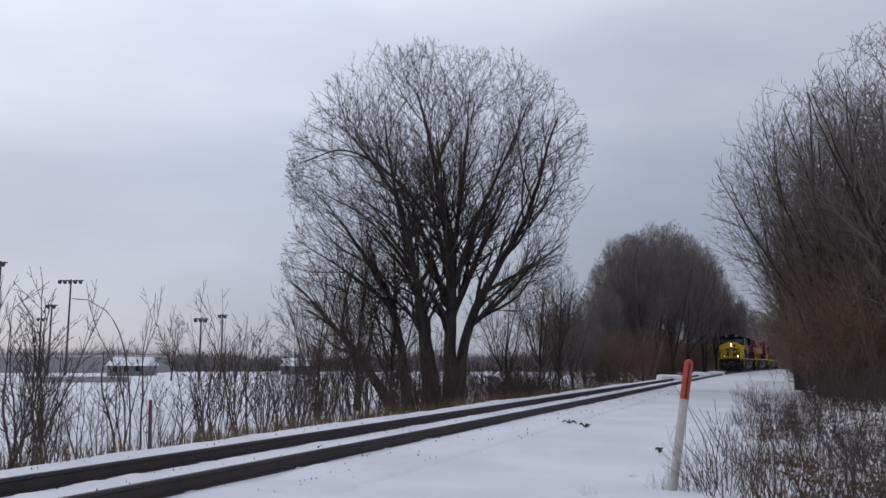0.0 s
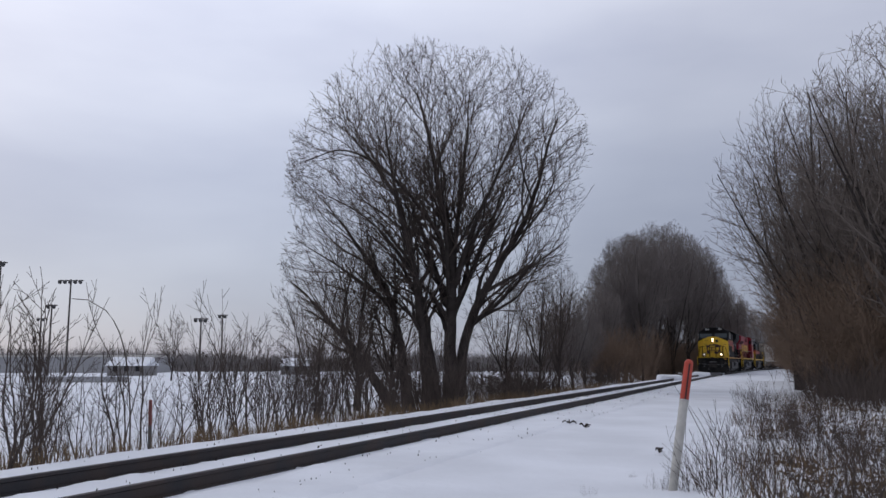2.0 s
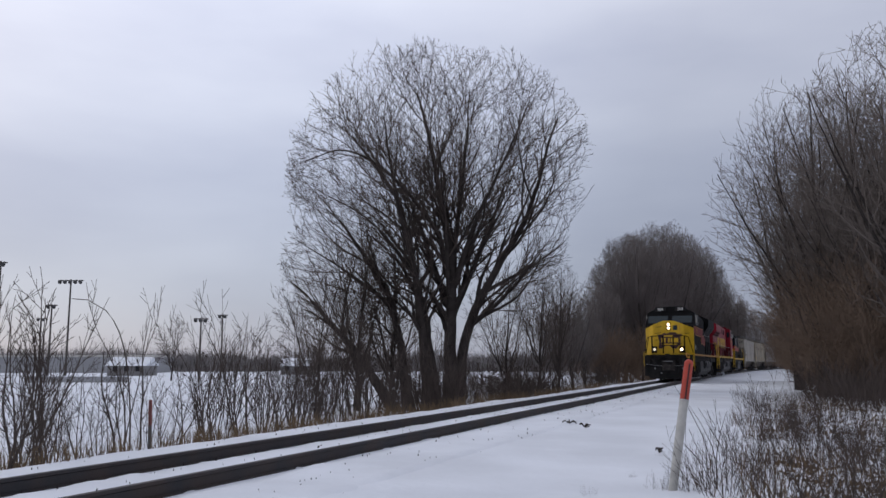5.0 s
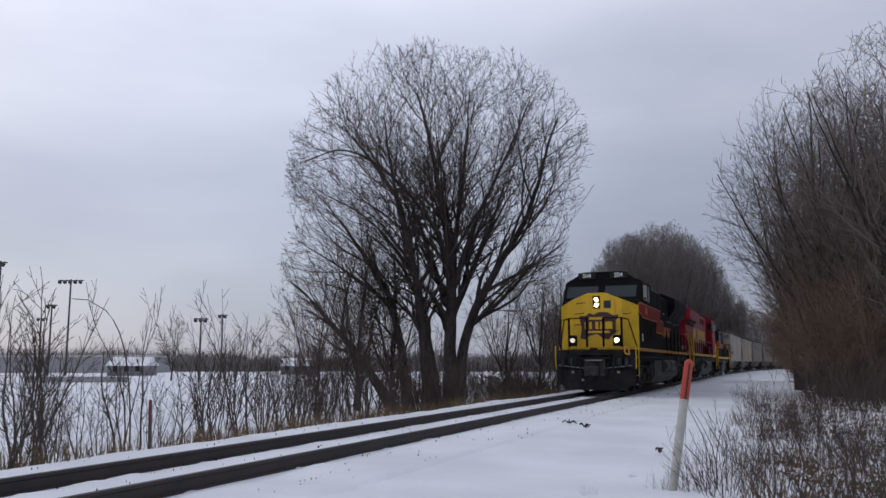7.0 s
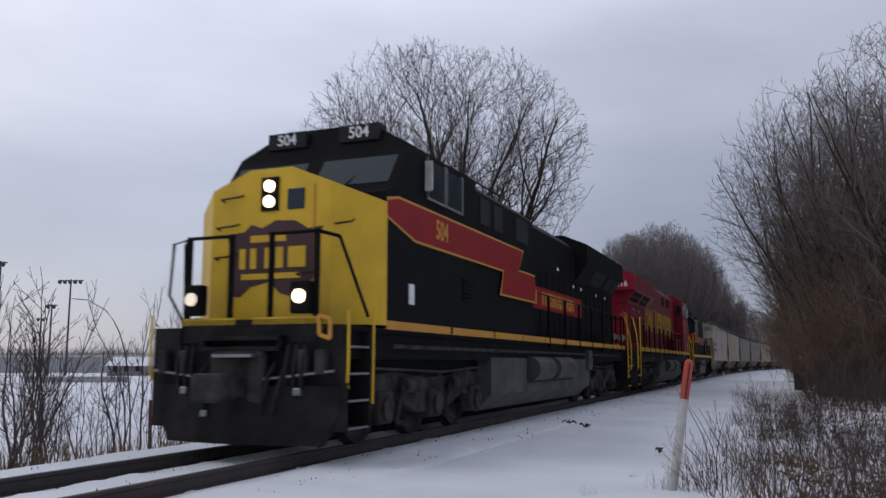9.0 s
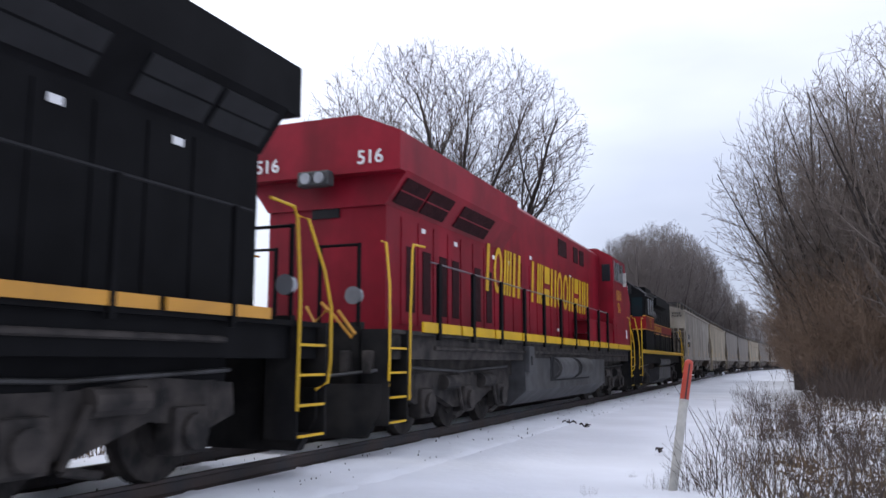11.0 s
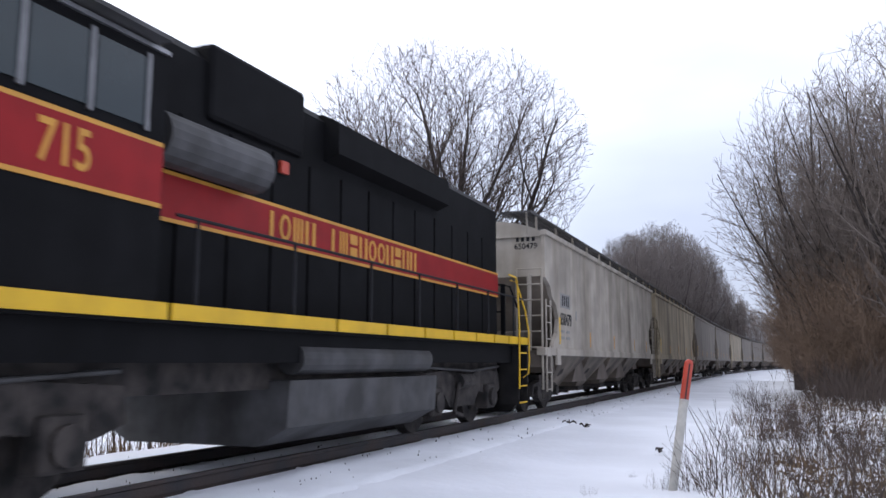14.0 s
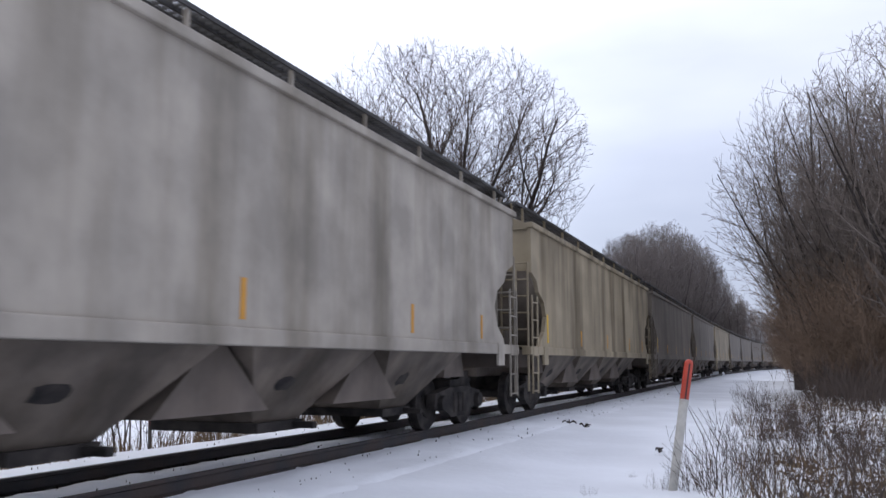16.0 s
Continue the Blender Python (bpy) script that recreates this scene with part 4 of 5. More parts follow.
def big_loco(main, nose_col, label, number, wide, red=False):
    t = thing("locomotive", label, "locomotive", "train")
    frame_m = M_UNDER if red else M_BLACK
    part("centre_sill", boxes((-9.4, 9.4, -1.15, 1.15, 0.88, 1.21)), frame_m, t)
    part("underframe", boxes((-10.75, 10.35, -1.42, 1.42, 1.2, 1.58), (-10.75, 10.35, -1.5, 1.5, 1.56, 1.62)), frame_m, t)
    # side sill stripes
    for s in (1, -1):
        xs = [-9.7, -8.0, -6.2, -4.4, -2.6, -0.8, 1.0, 2.8, 4.7, 6.9, 9.4]
        for a, b in zip(xs, xs[1:]):
            part("sill_stripe", boxes((a + 0.05, b - 0.05, *sorted((s * 1.5, s * 1.53)), 1.61, 1.77 if red else 1.73)), M_YELLOW if red else M_ORANGE, t)
    # cab and nose
    bm = prism(bmesh.new(), [(9.48, -1.53), (9.97, -0.98), (9.97, 0.98), (9.48, 1.53), (9.36, 1.53), (9.36, -1.53)], "z", 1.66, 3.95)
    for s in (1, -1):
        cut(bm, (9.5, s * 1.5, 3.40), (0, s * 0.47, 1.15))
    cut(bm, (9.5, 0, 3.87), (0, 0, 1))
    nose = part("nose", bm, nose_col, t, "nose front with hand grabs and door")
    bm = bmesh.new()
    prism(bm, [(9.37, 1.62), (9.37, 3.55), (9.15, 3.66), (8.62, 4.38), (8.45, 5.0 if red else 4.9), (6.2 if red else 5.7, 5.0 if red else 4.9), (6.2 if red else 5.7, 1.62)], "y", -1.525, 1.525)
    for s in (1, -1):
        cut(bm, (8, s * 1.53, 4.66 if red else 4.42), (0, s * 0.5, 0.85))
    cut(bm, (8, 0, 4.97 if red else 4.86), (0, 0, 1))
    cab = part("cab", bm, main, t)
    part("cab_roof_hatch", boxes((6.4, 7.9, -0.5, 0.5, 4.95 if red else 4.84, 5.03 if red else 4.92), bev=0.03), main, cab)
    slope = Vector((8.62 - 9.15, 0, 4.38 - 3.66)).normalized()
    for s in (1, -1):
        a, b = 0.12, 0.72
        p0, p1 = Vector((9.15, 0, 3.66)) + slope * a, Vector((9.15, 0, 3.66)) + slope * b
        bm = prism(bmesh.new(), [(p0.x + 0.012, p0.z), (p1.x + 0.012, p1.z), (p1.x - 0.02, p1.z), (p0.x - 0.02, p0.z)], "y", s * 0.14, s * 1.40)
        part("windscreen", bm, M_GLASS, cab, "tinted windscreen")
        part("wiper", rods([(p0.x + 0.03, s * 0.7, p0.z), (p1.x + 0.05, s * 0.95, p1.z - 0.12)], 0.012), M_INK, cab)
        bd = part("number_board", boxes((8.36, 8.60, *sorted((s * 0.30, s * 1.0)), 4.56, 4.82)), M_INK if not red else main, cab)
        text("number", number, 0.25, on_front(8.605, s * 0.65, 4.69), M_WHITE, bd, 0.95)
        # side windows
        up = 0.2 if red else 0.0
        for x0, x1 in ((7.25, 7.95), (6.45, 7.15)):
            w = part("side_window", boxes((x0, x1, *sorted((s * 1.515, s * 1.54)), 3.72 + up, 4.32 + up)), M_GLASS, cab, "sliding cab window")
            part("window_frame", boxes((x0 - 0.03, x0, *sorted((s * 1.5, s * 1.56)), 3.68 + up, 4.36 + up), (x1, x1 + 0.03, *sorted((s * 1.5, s * 1.56)), 3.68 + up, 4.36 + up), (x0, x1, *sorted((s * 1.5, s * 1.56)), 3.68 + up, 3.72 + up)), M_STEEL, w)
        part("wind_deflector", boxes((8.02, 8.05, *sorted((s * 1.53, s * 1.66)), 3.80, 4.28), bev=0.008), M_POST, cab)
        part("door_louvre", boxes(*[(5.9, 6.4, *sorted((s * 1.525, s * 1.55)), 2.2 + 0.07 * i, 2.235 + 0.07 * i) for i in range(6)]), main, cab)
        part("placard", boxes((8.45, 8.62, *sorted((s * 1.525, s * 1.54)), 2.0, 2.3)), M_WHITE, cab)
    # nose details
    box_l = part("headlight_box", boxes((9.95, 10.0, -0.14, 0.14, 3.26, 3.74)), main if not red else M_RED, nose)
    for z in (3.39, 3.61):
        part("headlight", rod(bmesh.new(), (9.99, 0, z), (10.02, 0, z), 0.085, 16), M_LAMP if not red else M_LAMPOFF, box_l)
    part("nose_window", boxes((9.95, 9.985, 0.28, 0.56, 3.26, 3.56), bev=0.012), M_GLASS, nose, "small dark nose door window")
    part("door_seam", boxes((9.96, 9.982, 0.70, 0.73, 1.8, 3.6)), M_ORANGE, nose)
    for yy, zz in ((-0.62, 3.46), (-0.68, 3.05), (-0.7, 2.62), (0.66, 2.35), (1.12, 3.02)):
        part("hand_grab", rods([(9.87 if abs(yy) > 0.9 else 9.96, yy - 0.16, zz - 0.02), (10.05 if abs(yy) < 0.9 else 9.93, yy - 0.16, zz), (10.05 if abs(yy) < 0.9 else 9.93, yy + 0.16, zz + 0.02), (9.87 if abs(yy) > 0.9 else 9.96, yy + 0.16, zz + 0.06)], 0.014), M_INK, nose)
    if not red:
        bm = prism(bmesh.new(), [(-0.70, 2.96), (-0.42, 2.98), (-0.30, 3.08), (-0.12, 3.02), (0.10, 3.12), (0.42, 3.10), (0.62, 2.98), (0.86, 3.0), (0.74, 2.78), (0.74, 2.3), (0.60, 2.22), (0.44, 2.04), (0.2, 2.1), (0.02, 2.26), (-0.3, 2.2), (-0.46, 2.06), (-0.66, 2.08), (-0.60, 2.5)], "x", 9.96, 9.982)
        sh = part("emblem", bm, M_SHIELD, nose, "dark maroon emblem with yellow marks")
        for a, b, z0, z1 in ((-0.30, 0.28, 2.82, 2.92), (-0.44, 0.52, 2.3, 2.38)):
            part("emblem_bar", boxes((9.982, 9.99, a, b, z0, z1)), M_YELLOW, sh)
        for a, b in ((-0.48, -0.38), (-0.30, -0.20), (-0.06, 0.06), (0.12, 0.24), (0.32, 0.60)):
            part("emblem_bar", boxes((9.982, 9.99, a, b, 2.45, 2.74)), M_YELLOW, sh)
    # front platform, rails and lamps
    if not red:
        part("front_sill", boxes((10.36, 10.42, -1.06, -0.2, 1.65, 1.745), (10.36, 10.42, 0.08, 1.06, 1.65, 1.745)), nose_col, t, "yellow strip across the front platform")
        part("anticlimber", boxes((10.40, 10.62, -0.62, 0.62, 1.30, 1.36), (10.40, 10.62, -0.62, 0.62, 1.44, 1.50), (10.40, 10.58, -0.62, -0.56, 1.30, 1.5), (10.40, 10.58, 0.56, 0.62, 1.30, 1.5)), M_STEP, t, "ribbed steel shelf above the coupler")
        for yy in (-0.98, -0.86, -0.74, 0.74, 0.86, 0.98):
            part("air_hose", tube_part([(10.44, yy, 1.42), (10.56, yy, 1.36), (10.62, yy * 0.99, 1.1), (10.60, yy * 0.97, 0.88), (10.56, yy * 0.95, 0.80)], 0.024), M_INK, t, "black rubber brake hose")
        part("hose_coupling", boxes((10.55, 10.63, -0.90, -0.80, 0.74, 0.84), bev=0.02), M_STEEL, t)
        part("hose_coupling", boxes((10.55, 10.63, 0.84, 0.96, 0.74, 0.84), bev=0.02), M_STEEL, t)
        part("side_hand_grab", tube_part([(9.9, -1.5, 1.75), (10.2, -1.5, 2.1), (10.38, -1.3, 2.8), (10.38, -1.02, 2.86)], 0.02), M_BLACK, t)
    for s in () if red else (1, -1):
        for yy in (0.32, 1.02):
            part("rail_post", rods([(10.38, s * yy, 1.7), (10.38, s * yy, 2.88)], 0.045), M_BLACK, t)
        part("platform_rail", rods([(10.38, s * 0.32, 2.86), (10.38, s * 1.02, 2.86), (10.2, s * 1.25, 2.8), (9.85, s * 1.5, 1.75)], 0.025), M_BLACK, t)
        d = part("ditch_light", boxes((10.36, 10.52, *sorted((s * 0.70, s * 1.0)), 1.78, 2.2), bev=0.03), M_BLACK, t)
        part("ditch_lens", rod(bmesh.new(), (10.52, s * 0.85, 2.0), (10.55, s * 0.85, 2.0), 0.09, 16), M_LAMP if (not red and s > 0) else M_LAMPOFF if red else M_LENS, d)
    part("coiled_cable", tube_part([(-10.85, -0.2, 1.95), (-10.95, -0.4, 1.72), (-10.98, -0.62, 1.9), (-10.95, -0.5, 2.0), (-10.95, -0.72, 1.8), (-10.95, -1.0, 1.5), (-10.95, -1.05, 1.55), (-10.9, -0.75, 1.88)], 0.026) if red else rods([(10.44, 1.1, 1.75), (10.5, 1.15, 1.5), (10.5, 1.3, 1.45), (10.46, 1.28, 1.7), (10.44, 1.1, 1.75)], 0.03), M_ORANGE, t)
    if red:
        end_rails(t, 10.2, 1)
    end_steps(t, 10.05 if red else 10.5, 1, M_YELLOW if red else M_STEEL, M_YELLOW, 2.75 if red else 1.85)
    end_steps(t, -10.9, -1, M_YELLOW, M_YELLOW)
    # wide equipment body behind the cab, then the hood
    if wide < 5.6:
        bm = boxes((wide, 5.72, -1.48, 1.48, 1.62, 4.5))
        for s in (1, -1):
            cut(bm, (4, s * 1.48, 4.30), (0, s * 0.5, 0.6))
        part("equipment_body", bm, main, t)
    bm = boxes((-10.0, 6.22 if red else 5.72, -1.05, 1.05, 1.62, 4.84 if red else 4.68))
    for s in (1, -1):
        cut(bm, (0, s * 1.05, 4.70 if red else 4.46), (0, s * 0.6, 0.6))
    hood = part("hood", bm, main, t)
    # radiator wings
    bm = prism(bmesh.new(), [(-1.05, 3.55), (-1.42, 4.05), (-1.42, 4.62), (-0.7, 4.93), (0.7, 4.93), (1.42, 4.62), (1.42, 4.05), (1.05, 3.55)], "x", -10.05, -4.3)
    wing = part("radiator_cab", bm, main, t, "flared radiator section with side grilles")
    part("fascia", prism(bmesh.new(), [(-1.42, 4.02), (-1.42, 4.62), (-0.7, 4.93), (0.7, 4.93), (1.42, 4.62), (1.42, 4.02)], "x", -10.3, -10.04), main, wing)
    for s in (1, -1):
        for x0, x1 in ((-9.9, -9.0), (-8.9, -7.9), (-7.4, -5.7)):
            q = prism(bmesh.new(), [(s * 1.10, 3.62), (s * 1.36, 3.97), (s * 1.38, 3.95), (s * 1.12, 3.60)], "x", x0, x1)
            g = part("radiator_grille", q, M_MESH if red else M_INK, wing, "dark mesh radiator grille")
            part("grille_slat", prism(bmesh.new(), [(s * 1.23, 3.79), (s * 1.245, 3.81), (s * 1.265, 3.79), (s * 1.25, 3.77)], "x", x0, x1), main, g)
        text("number", number, 0.30, pose(-10.31, s * 0.92, 4.24, 90, 0, -90), M_WHITE, wing)
    part("rear_headlight_box", boxes((-10.44, -10.25, -0.28, 0.28, 3.84, 4.08), bev=0.03), M_TANK, wing)
    for yy in (-0.12, 0.12):
        part("rear_headlight", rod(bmesh.new(), (-10.47, yy, 3.96), (-10.44, yy, 3.96), 0.09, 14), M_LAMPOFF, wing)
    part("rear_door_window", boxes((-10.03, -10.0, -0.24, 0.24, 3.4, 3.72)), M_INK, hood)
    for yy in (-0.95, 0.95):
        part("rear_ditch_light", rod(bmesh.new(), (-10.85, yy, 2.1), (-10.76, yy, 2.1), 0.13, 16), M_LAMPOFF, t)
        for y2 in (0.38, 1.02):
            part("rail_post", rods([(-10.8, math.copysign(y2, yy), 1.65), (-10.8, math.copysign(y2, yy), 2.85)], 0.035), M_BLACK, t)
        part("platform_rail", rods([(-10.8, math.copysign(0.38, yy), 2.83), (-10.8, math.copysign(1.02, yy), 2.83)], 0.022), M_BLACK, t)
    # roof gear
    part("exhaust_stack", boxes((-0.4, 0.6, -0.35, 0.35, 4.6, 4.78), bev=0.04), main, hood)
    part("roof_hatch", boxes((-2.8, -0.9, -0.8, 0.8, 4.6, 4.68), (1.0, 2.6, -0.8, 0.8, 4.6, 4.67), (3.0, 5.2, -0.85, 0.85, 4.6, 4.7), bev=0.02), main, hood)
    part("roof_rail", rods([(5.6, 1.0, 4.58), (5.6, 1.0, 4.78), (2.0, 1.0, 4.78), (1.85, 1.0, 4.5)], 0.02, rods([(4.4, 1.0, 4.5), (4.4, 1.0, 4.78)], 0.02, rods([(3.2, 1.0, 4.5), (3.2, 1.0, 4.78)], 0.02))), M_INK, hood)
    # doors on the hood, brighter tags, grilles
    for s in (1, -1):
        yb = 1.05
        x = -9.5
        while x < (wide if wide < 5.6 else 5.5) - 0.7:
            part("hood_door", boxes((x + 0.03, x + 0.62, *sorted((s * yb, s * (yb + 0.018))), 1.75, 3.45)), main, hood)
            x += 0.66
        for gx in ((-9.3, -8.65, -7.9, -7.3, -6.1, -5.4) if red else ()):
            part("door_grille", boxes((gx, gx + 0.34, *sorted((s * (yb + 0.018), s * (yb + 0.03))), 1.95, 3.0)), M_MESH if red else M_INK, hood)
        for gx, w in ((0.7, 0.95), (2.5, 0.58), (3.3, 0.58)) if red else ((2.2, 0.9), (4.0, 0.55), (4.8, 0.55)):
            yy = yb if gx + w < wide or wide >= 5.6 else 1.48
            part("vent_grille", boxes((gx, gx + w, *sorted((s * yy, s * (yy + 0.014))), 4.08 if red else 3.72, 4.54 if red else 4.22)), M_MESH if red else M_INK, hood)
        for gx, z in ((-8.7, 3.3), (-7.2, 3.28), (-4.0, 3.3), (-2.2, 3.62), (1.9, 3.56), (0.4, 1.98), (-5.0, 3.3)):
            part("tag_plate", boxes((gx, gx + 0.16, *sorted((s * 1.07, s * 1.078)), z, z + 0.08)), M_WHITE, hood)
        # walkway posts and rail
        xs = [-9.0, -7.4, -5.8, -4.2, -2.6, -1.0, 0.6, 2.2, 3.7, 5.1]
        for x in xs if red else [x for x in xs if x < wide - 0.5]:
            part("walkway_post", boxes((x - (0.06 if red else 0.03), x + (0.06 if red else 0.03), *sorted((s * 1.49, s * 1.545)), 1.5, 2.72)), M_BLACK, t)
        part("walkway_rail", rods([(-9.3, s * 1.5, 2.72), (5.2 if red else wide - 0.4, s * 1.5, 2.72)], 0.016), M_INK if not red else M_STEEL, t)
    # fuel tank, air reservoirs, bogies
    bm = prism(bmesh.new(), [(-1.1, 0.24), (-1.46, 0.55), (-1.46, 1.25), (1.46, 1.25), (1.46, 0.55), (1.1, 0.24)], "x", -4.0, 4.7)
    part("fuel_tank", bm, M_TANK, t, "dusty grey fuel tank")
    for s in (1, -1):
        # flat black plate on the tank side, painted shade of a recess not modelled
        part("recess_shade_plate", boxes((-1.9, 2.3, *sorted((s * 1.45, s * 1.475)), 0.72, 1.28)), M_INK, t)
        for x0, x1 in ((-1.7, 0.2), (0.5, 2.1)):
            bm = rod(bmesh.new(), (x0, s * 1.42, 1.02), (x1, s * 1.42, 1.02), 0.27, 20)
            bmesh.ops.bevel(bm, geom=[e for e in bm.edges if abs(e.verts[0].co.x - e.verts[1].co.x) < 0.01], offset=0.06, segments=2, affect="EDGES")
            part("air_reservoir", bm, M_TANK, t, "grey cylindrical air reservoir")
        part("tank_valve", boxes((-4.0, -3.6, *sorted((s * 1.4, s * 1.56)), 0.95, 1.5), (-3.9, -3.7, *sorted((s * 1.5, s * 1.6)), 1.1, 1.3), bev=0.02), M_TANK, t)
        part("conduit", rods([(-9, s * 1.44, 1.38), (9, s * 1.44, 1.38)], 0.035), M_UNDER, t)
    for cx in (6.9, -6.9):
        loco_truck(t, cx, (-1.9, 0.0, 1.9))
        for a in (-1.9, 0, 1.9):
            WHEELS.append((wheelset(t, cx + a), 0.51))
    return t


WHEELS = []


def black_loco():
    t = big_loco(M_BLACK, M_YELLOW, "black locomotive with yellow nose and red stripe, headlights lit", "504", 1.8)
    for s in (1, -1):
        cabp = [(9.36, 3.42), (9.36, 3.2), (8.4, 2.98), (4.05, 2.98), (4.25, 2.5), (1.85, 2.5), (1.85, 3.05), (3.1, 3.05), (2.75, 3.5), (9.0, 3.5)]
        big = [(9.37, 3.46), (9.37, 3.17), (8.4, 2.94), (4.10, 2.94), (4.32, 2.46), (1.82, 2.46), (1.82, 3.09), (3.04, 3.09), (2.67, 3.54), (9.0, 3.54)]
        part("stripe_edge", plate(big, 1.522, s, 0.010), M_ORANGE, t)
        part("stripe", plate(cabp, 1.528, s, 0.010), M_STRIPE, t, "red zigzag side stripe with yellow edge")
        text("number", "504", 0.44, on_side(7.35, 3.25, 1.541, s), M_ORANGE, t, 0.8)
        part("hood_stripe_edge", plate([(1.8, 2.47), (1.8, 3.02), (-4.9, 3.02), (-4.9, 2.47)], 1.07, s, 0.012), M_STRIPE, t)
        mark("lolh lhthoulhth", 1.5, -3.9, 2.58, 2.92, 1.083, s, M_ORANGE, t)
    return t


def red_loco():
    t = big_loco(M_RED, M_RED, "red locomotive running long hood first with yellow marks", "516", 5.6, True)
    for s in (1, -1):
        x0, x1 = (4.3, -5.7) if s > 0 else (-5.7, 4.3)
        mark("lomh lmthoohthh", x0, x1, 2.6, 3.6, 1.075, s, M_YELLOW, t, lean=-0.12 * s, stroke=0.27)
        text("number", "516", 0.46, on_side(7.2, 2.98, 1.53, s), M_ORANGE, t, 0.75)
        mark("lhlo", 7.7 if s > 0 else 6.7, 6.7 if s > 0 else 7.7, 3.26, 3.6, 1.528, s, M_ORANGE, t)
        part("equipment_locker", boxes((2.4, 6.3, *sorted((s * 1.0, s * 1.478)), 1.62, 2.42), bev=0.03), M_RED, t)
        part("cab_rear_window", boxes((6.175, 6.21, *sorted((s * 1.16, s * 1.44)), 3.85, 4.42), bev=0.012), M_GLASS, t, "dark window in the cab's rear wall")
        part("locker_step", boxes((2.1, 2.42, *sorted((s * 1.1, s * 1.46)), 1.98, 2.02), (2.1, 2.42, *sorted((s * 1.1, s * 1.46)), 2.36, 2.40)), M_RED, t)
        for x0 in (4.1, 5.3):
            part("intake_louvre", boxes(*[(x0 - 0.3, x0 + 0.3, *sorted((s * 1.47, s * 1.495)), 2.08 + 0.06 * i, 2.11 + 0.06 * i) for i in range(5)]), M_RED, t)
        part("kick_plate", boxes((6.6, 7.5, *sorted((s * 1.52, s * 1.532)), 1.9, 2.45)), M_RED, t)
    return t


def road_switcher():
    t = thing("locomotive", "smaller black locomotive with yellow nose and red stripe", "locomotive", "train")
    part("centre_sill", boxes((-7.4, 7.4, -1.1, 1.1, 0.85, 1.16)), M_UNDER, t)
    part("underframe", boxes((-8.3, 7.8, -1.38, 1.38, 1.15, 1.52), (-8.35, 7.85, -1.5, 1.5, 1.5, 1.57)), M_BLACK, t)
    for s in (1, -1):
        xs = [-8.3, -7.7, -6.9, -6.0, -5.0, -3.9, -2.7, -1.4, 0.0, 3.0, 6.9]
        for a, b in zip(xs, xs[1:]):
            part("sill_stripe", boxes((a + 0.03, b - 0.03, *sorted((s * 1.5, s * 1.525)), 1.53, 1.68)), M_YELLOW, t)
    bm = boxes((5.4, 6.87, -0.84, 0.84, 1.57, 3.38))
    bmesh.ops.bevel(bm, geom=[e for e in bm.edges if all(v.co.x > 6.8 for v in e.verts)], offset=0.06, segments=3, affect="EDGES")
    nose = part("short_hood", bm, M_BLACK, t)
    bm = boxes((6.83, 6.905, -0.83, 0.83, 1.6, 3.38), bev=0.03)
    face = part("nose_front", bm, M_YELLOW, nose, "yellow nose front dusted with snow")
    bm = prism(bmesh.new(), [(-0.55, 3.32), (-0.28, 3.25), (0.06, 3.30), (0.18, 3.24), (0.12, 3.04), (0.12, 2.86), (-0.04, 2.78), (-0.22, 2.84), (-0.5, 2.76)], "x", 6.9, 6.912)
    em = part("emblem", bm, M_SHIELD, face)
    part("emblem_bar", boxes((6.912, 6.918, -0.42, 0.04, 3.0, 3.14)), M_YELLOW, em)
    part("snow_crust", boxes((6.9, 6.912, -0.81, -0.40, 1.65, 3.2), bev=0.005), M_POST, face, "crust of blown snow")
    for s in (1, -1):
        part("nose_stripe", plate([(5.56, 2.55), (6.82, 2.55), (6.82, 3.06), (5.56, 3.06)], 0.841, s), M_STRIPE, nose, "red stripe")
        part("nose_stripe_edge", plate([(5.56, 2.51), (6.82, 2.51), (6.82, 2.55), (5.56, 2.55)], 0.841, s), M_ORANGE, nose)
        part("nose_stripe_edge", plate([(5.56, 3.06), (6.82, 3.06), (6.82, 3.10), (5.56, 3.10)], 0.841, s), M_ORANGE, nose)
    bm = boxes((3.15, 5.55, -1.5, 1.5, 1.57, 4.62))
    for s in (1, -1):
        cut(bm, (4, s * 1.5, 3.98), (0, s * 0.55, 0.75))
    cut(bm, (4, 0, 4.61), (0, 0, 1))
    cab = part("cab", bm, M_BLACK, t)
    for s in (1, -1):
        part("windscreen", boxes((5.54, 5.565, *sorted((s * 0.18, s * 0.82)), 3.5, 3.92)), M_GLASS, cab)
        part("corner_window", boxes((5.54, 5.565, *sorted((s * 0.95, s * 1.38)), 3.05, 3.85)), M_GLASS, cab)
        part("number_board", boxes((5.545, 5.575, *sorted((s * 0.28, s * 0.95)), 4.02, 4.38)), M_INK, cab)
        text("number", "715", 0.27, on_front(5.58, s * 0.62, 4.20), M_WHITE, cab)
        for x0, x1 in ((4.72, 5.0), (4.06, 4.64), (3.42, 3.98)):
            w = part("side_window", boxes((x0, x1, *sorted((s * 1.49, s * 1.512)), 3.2, 3.82)), M_GLASS, cab)
            part("window_frame", boxes((x0 - 0.04, x0, *sorted((s * 1.49, s * 1.53)), 3.16, 3.86)), M_STEEL, w)
        part("stripe", plate([(3.17, 2.55), (5.54, 2.55), (5.54, 3.06), (3.17, 3.06)], 1.501, s), M_STRIPE, cab, "red cab stripe edged in yellow")
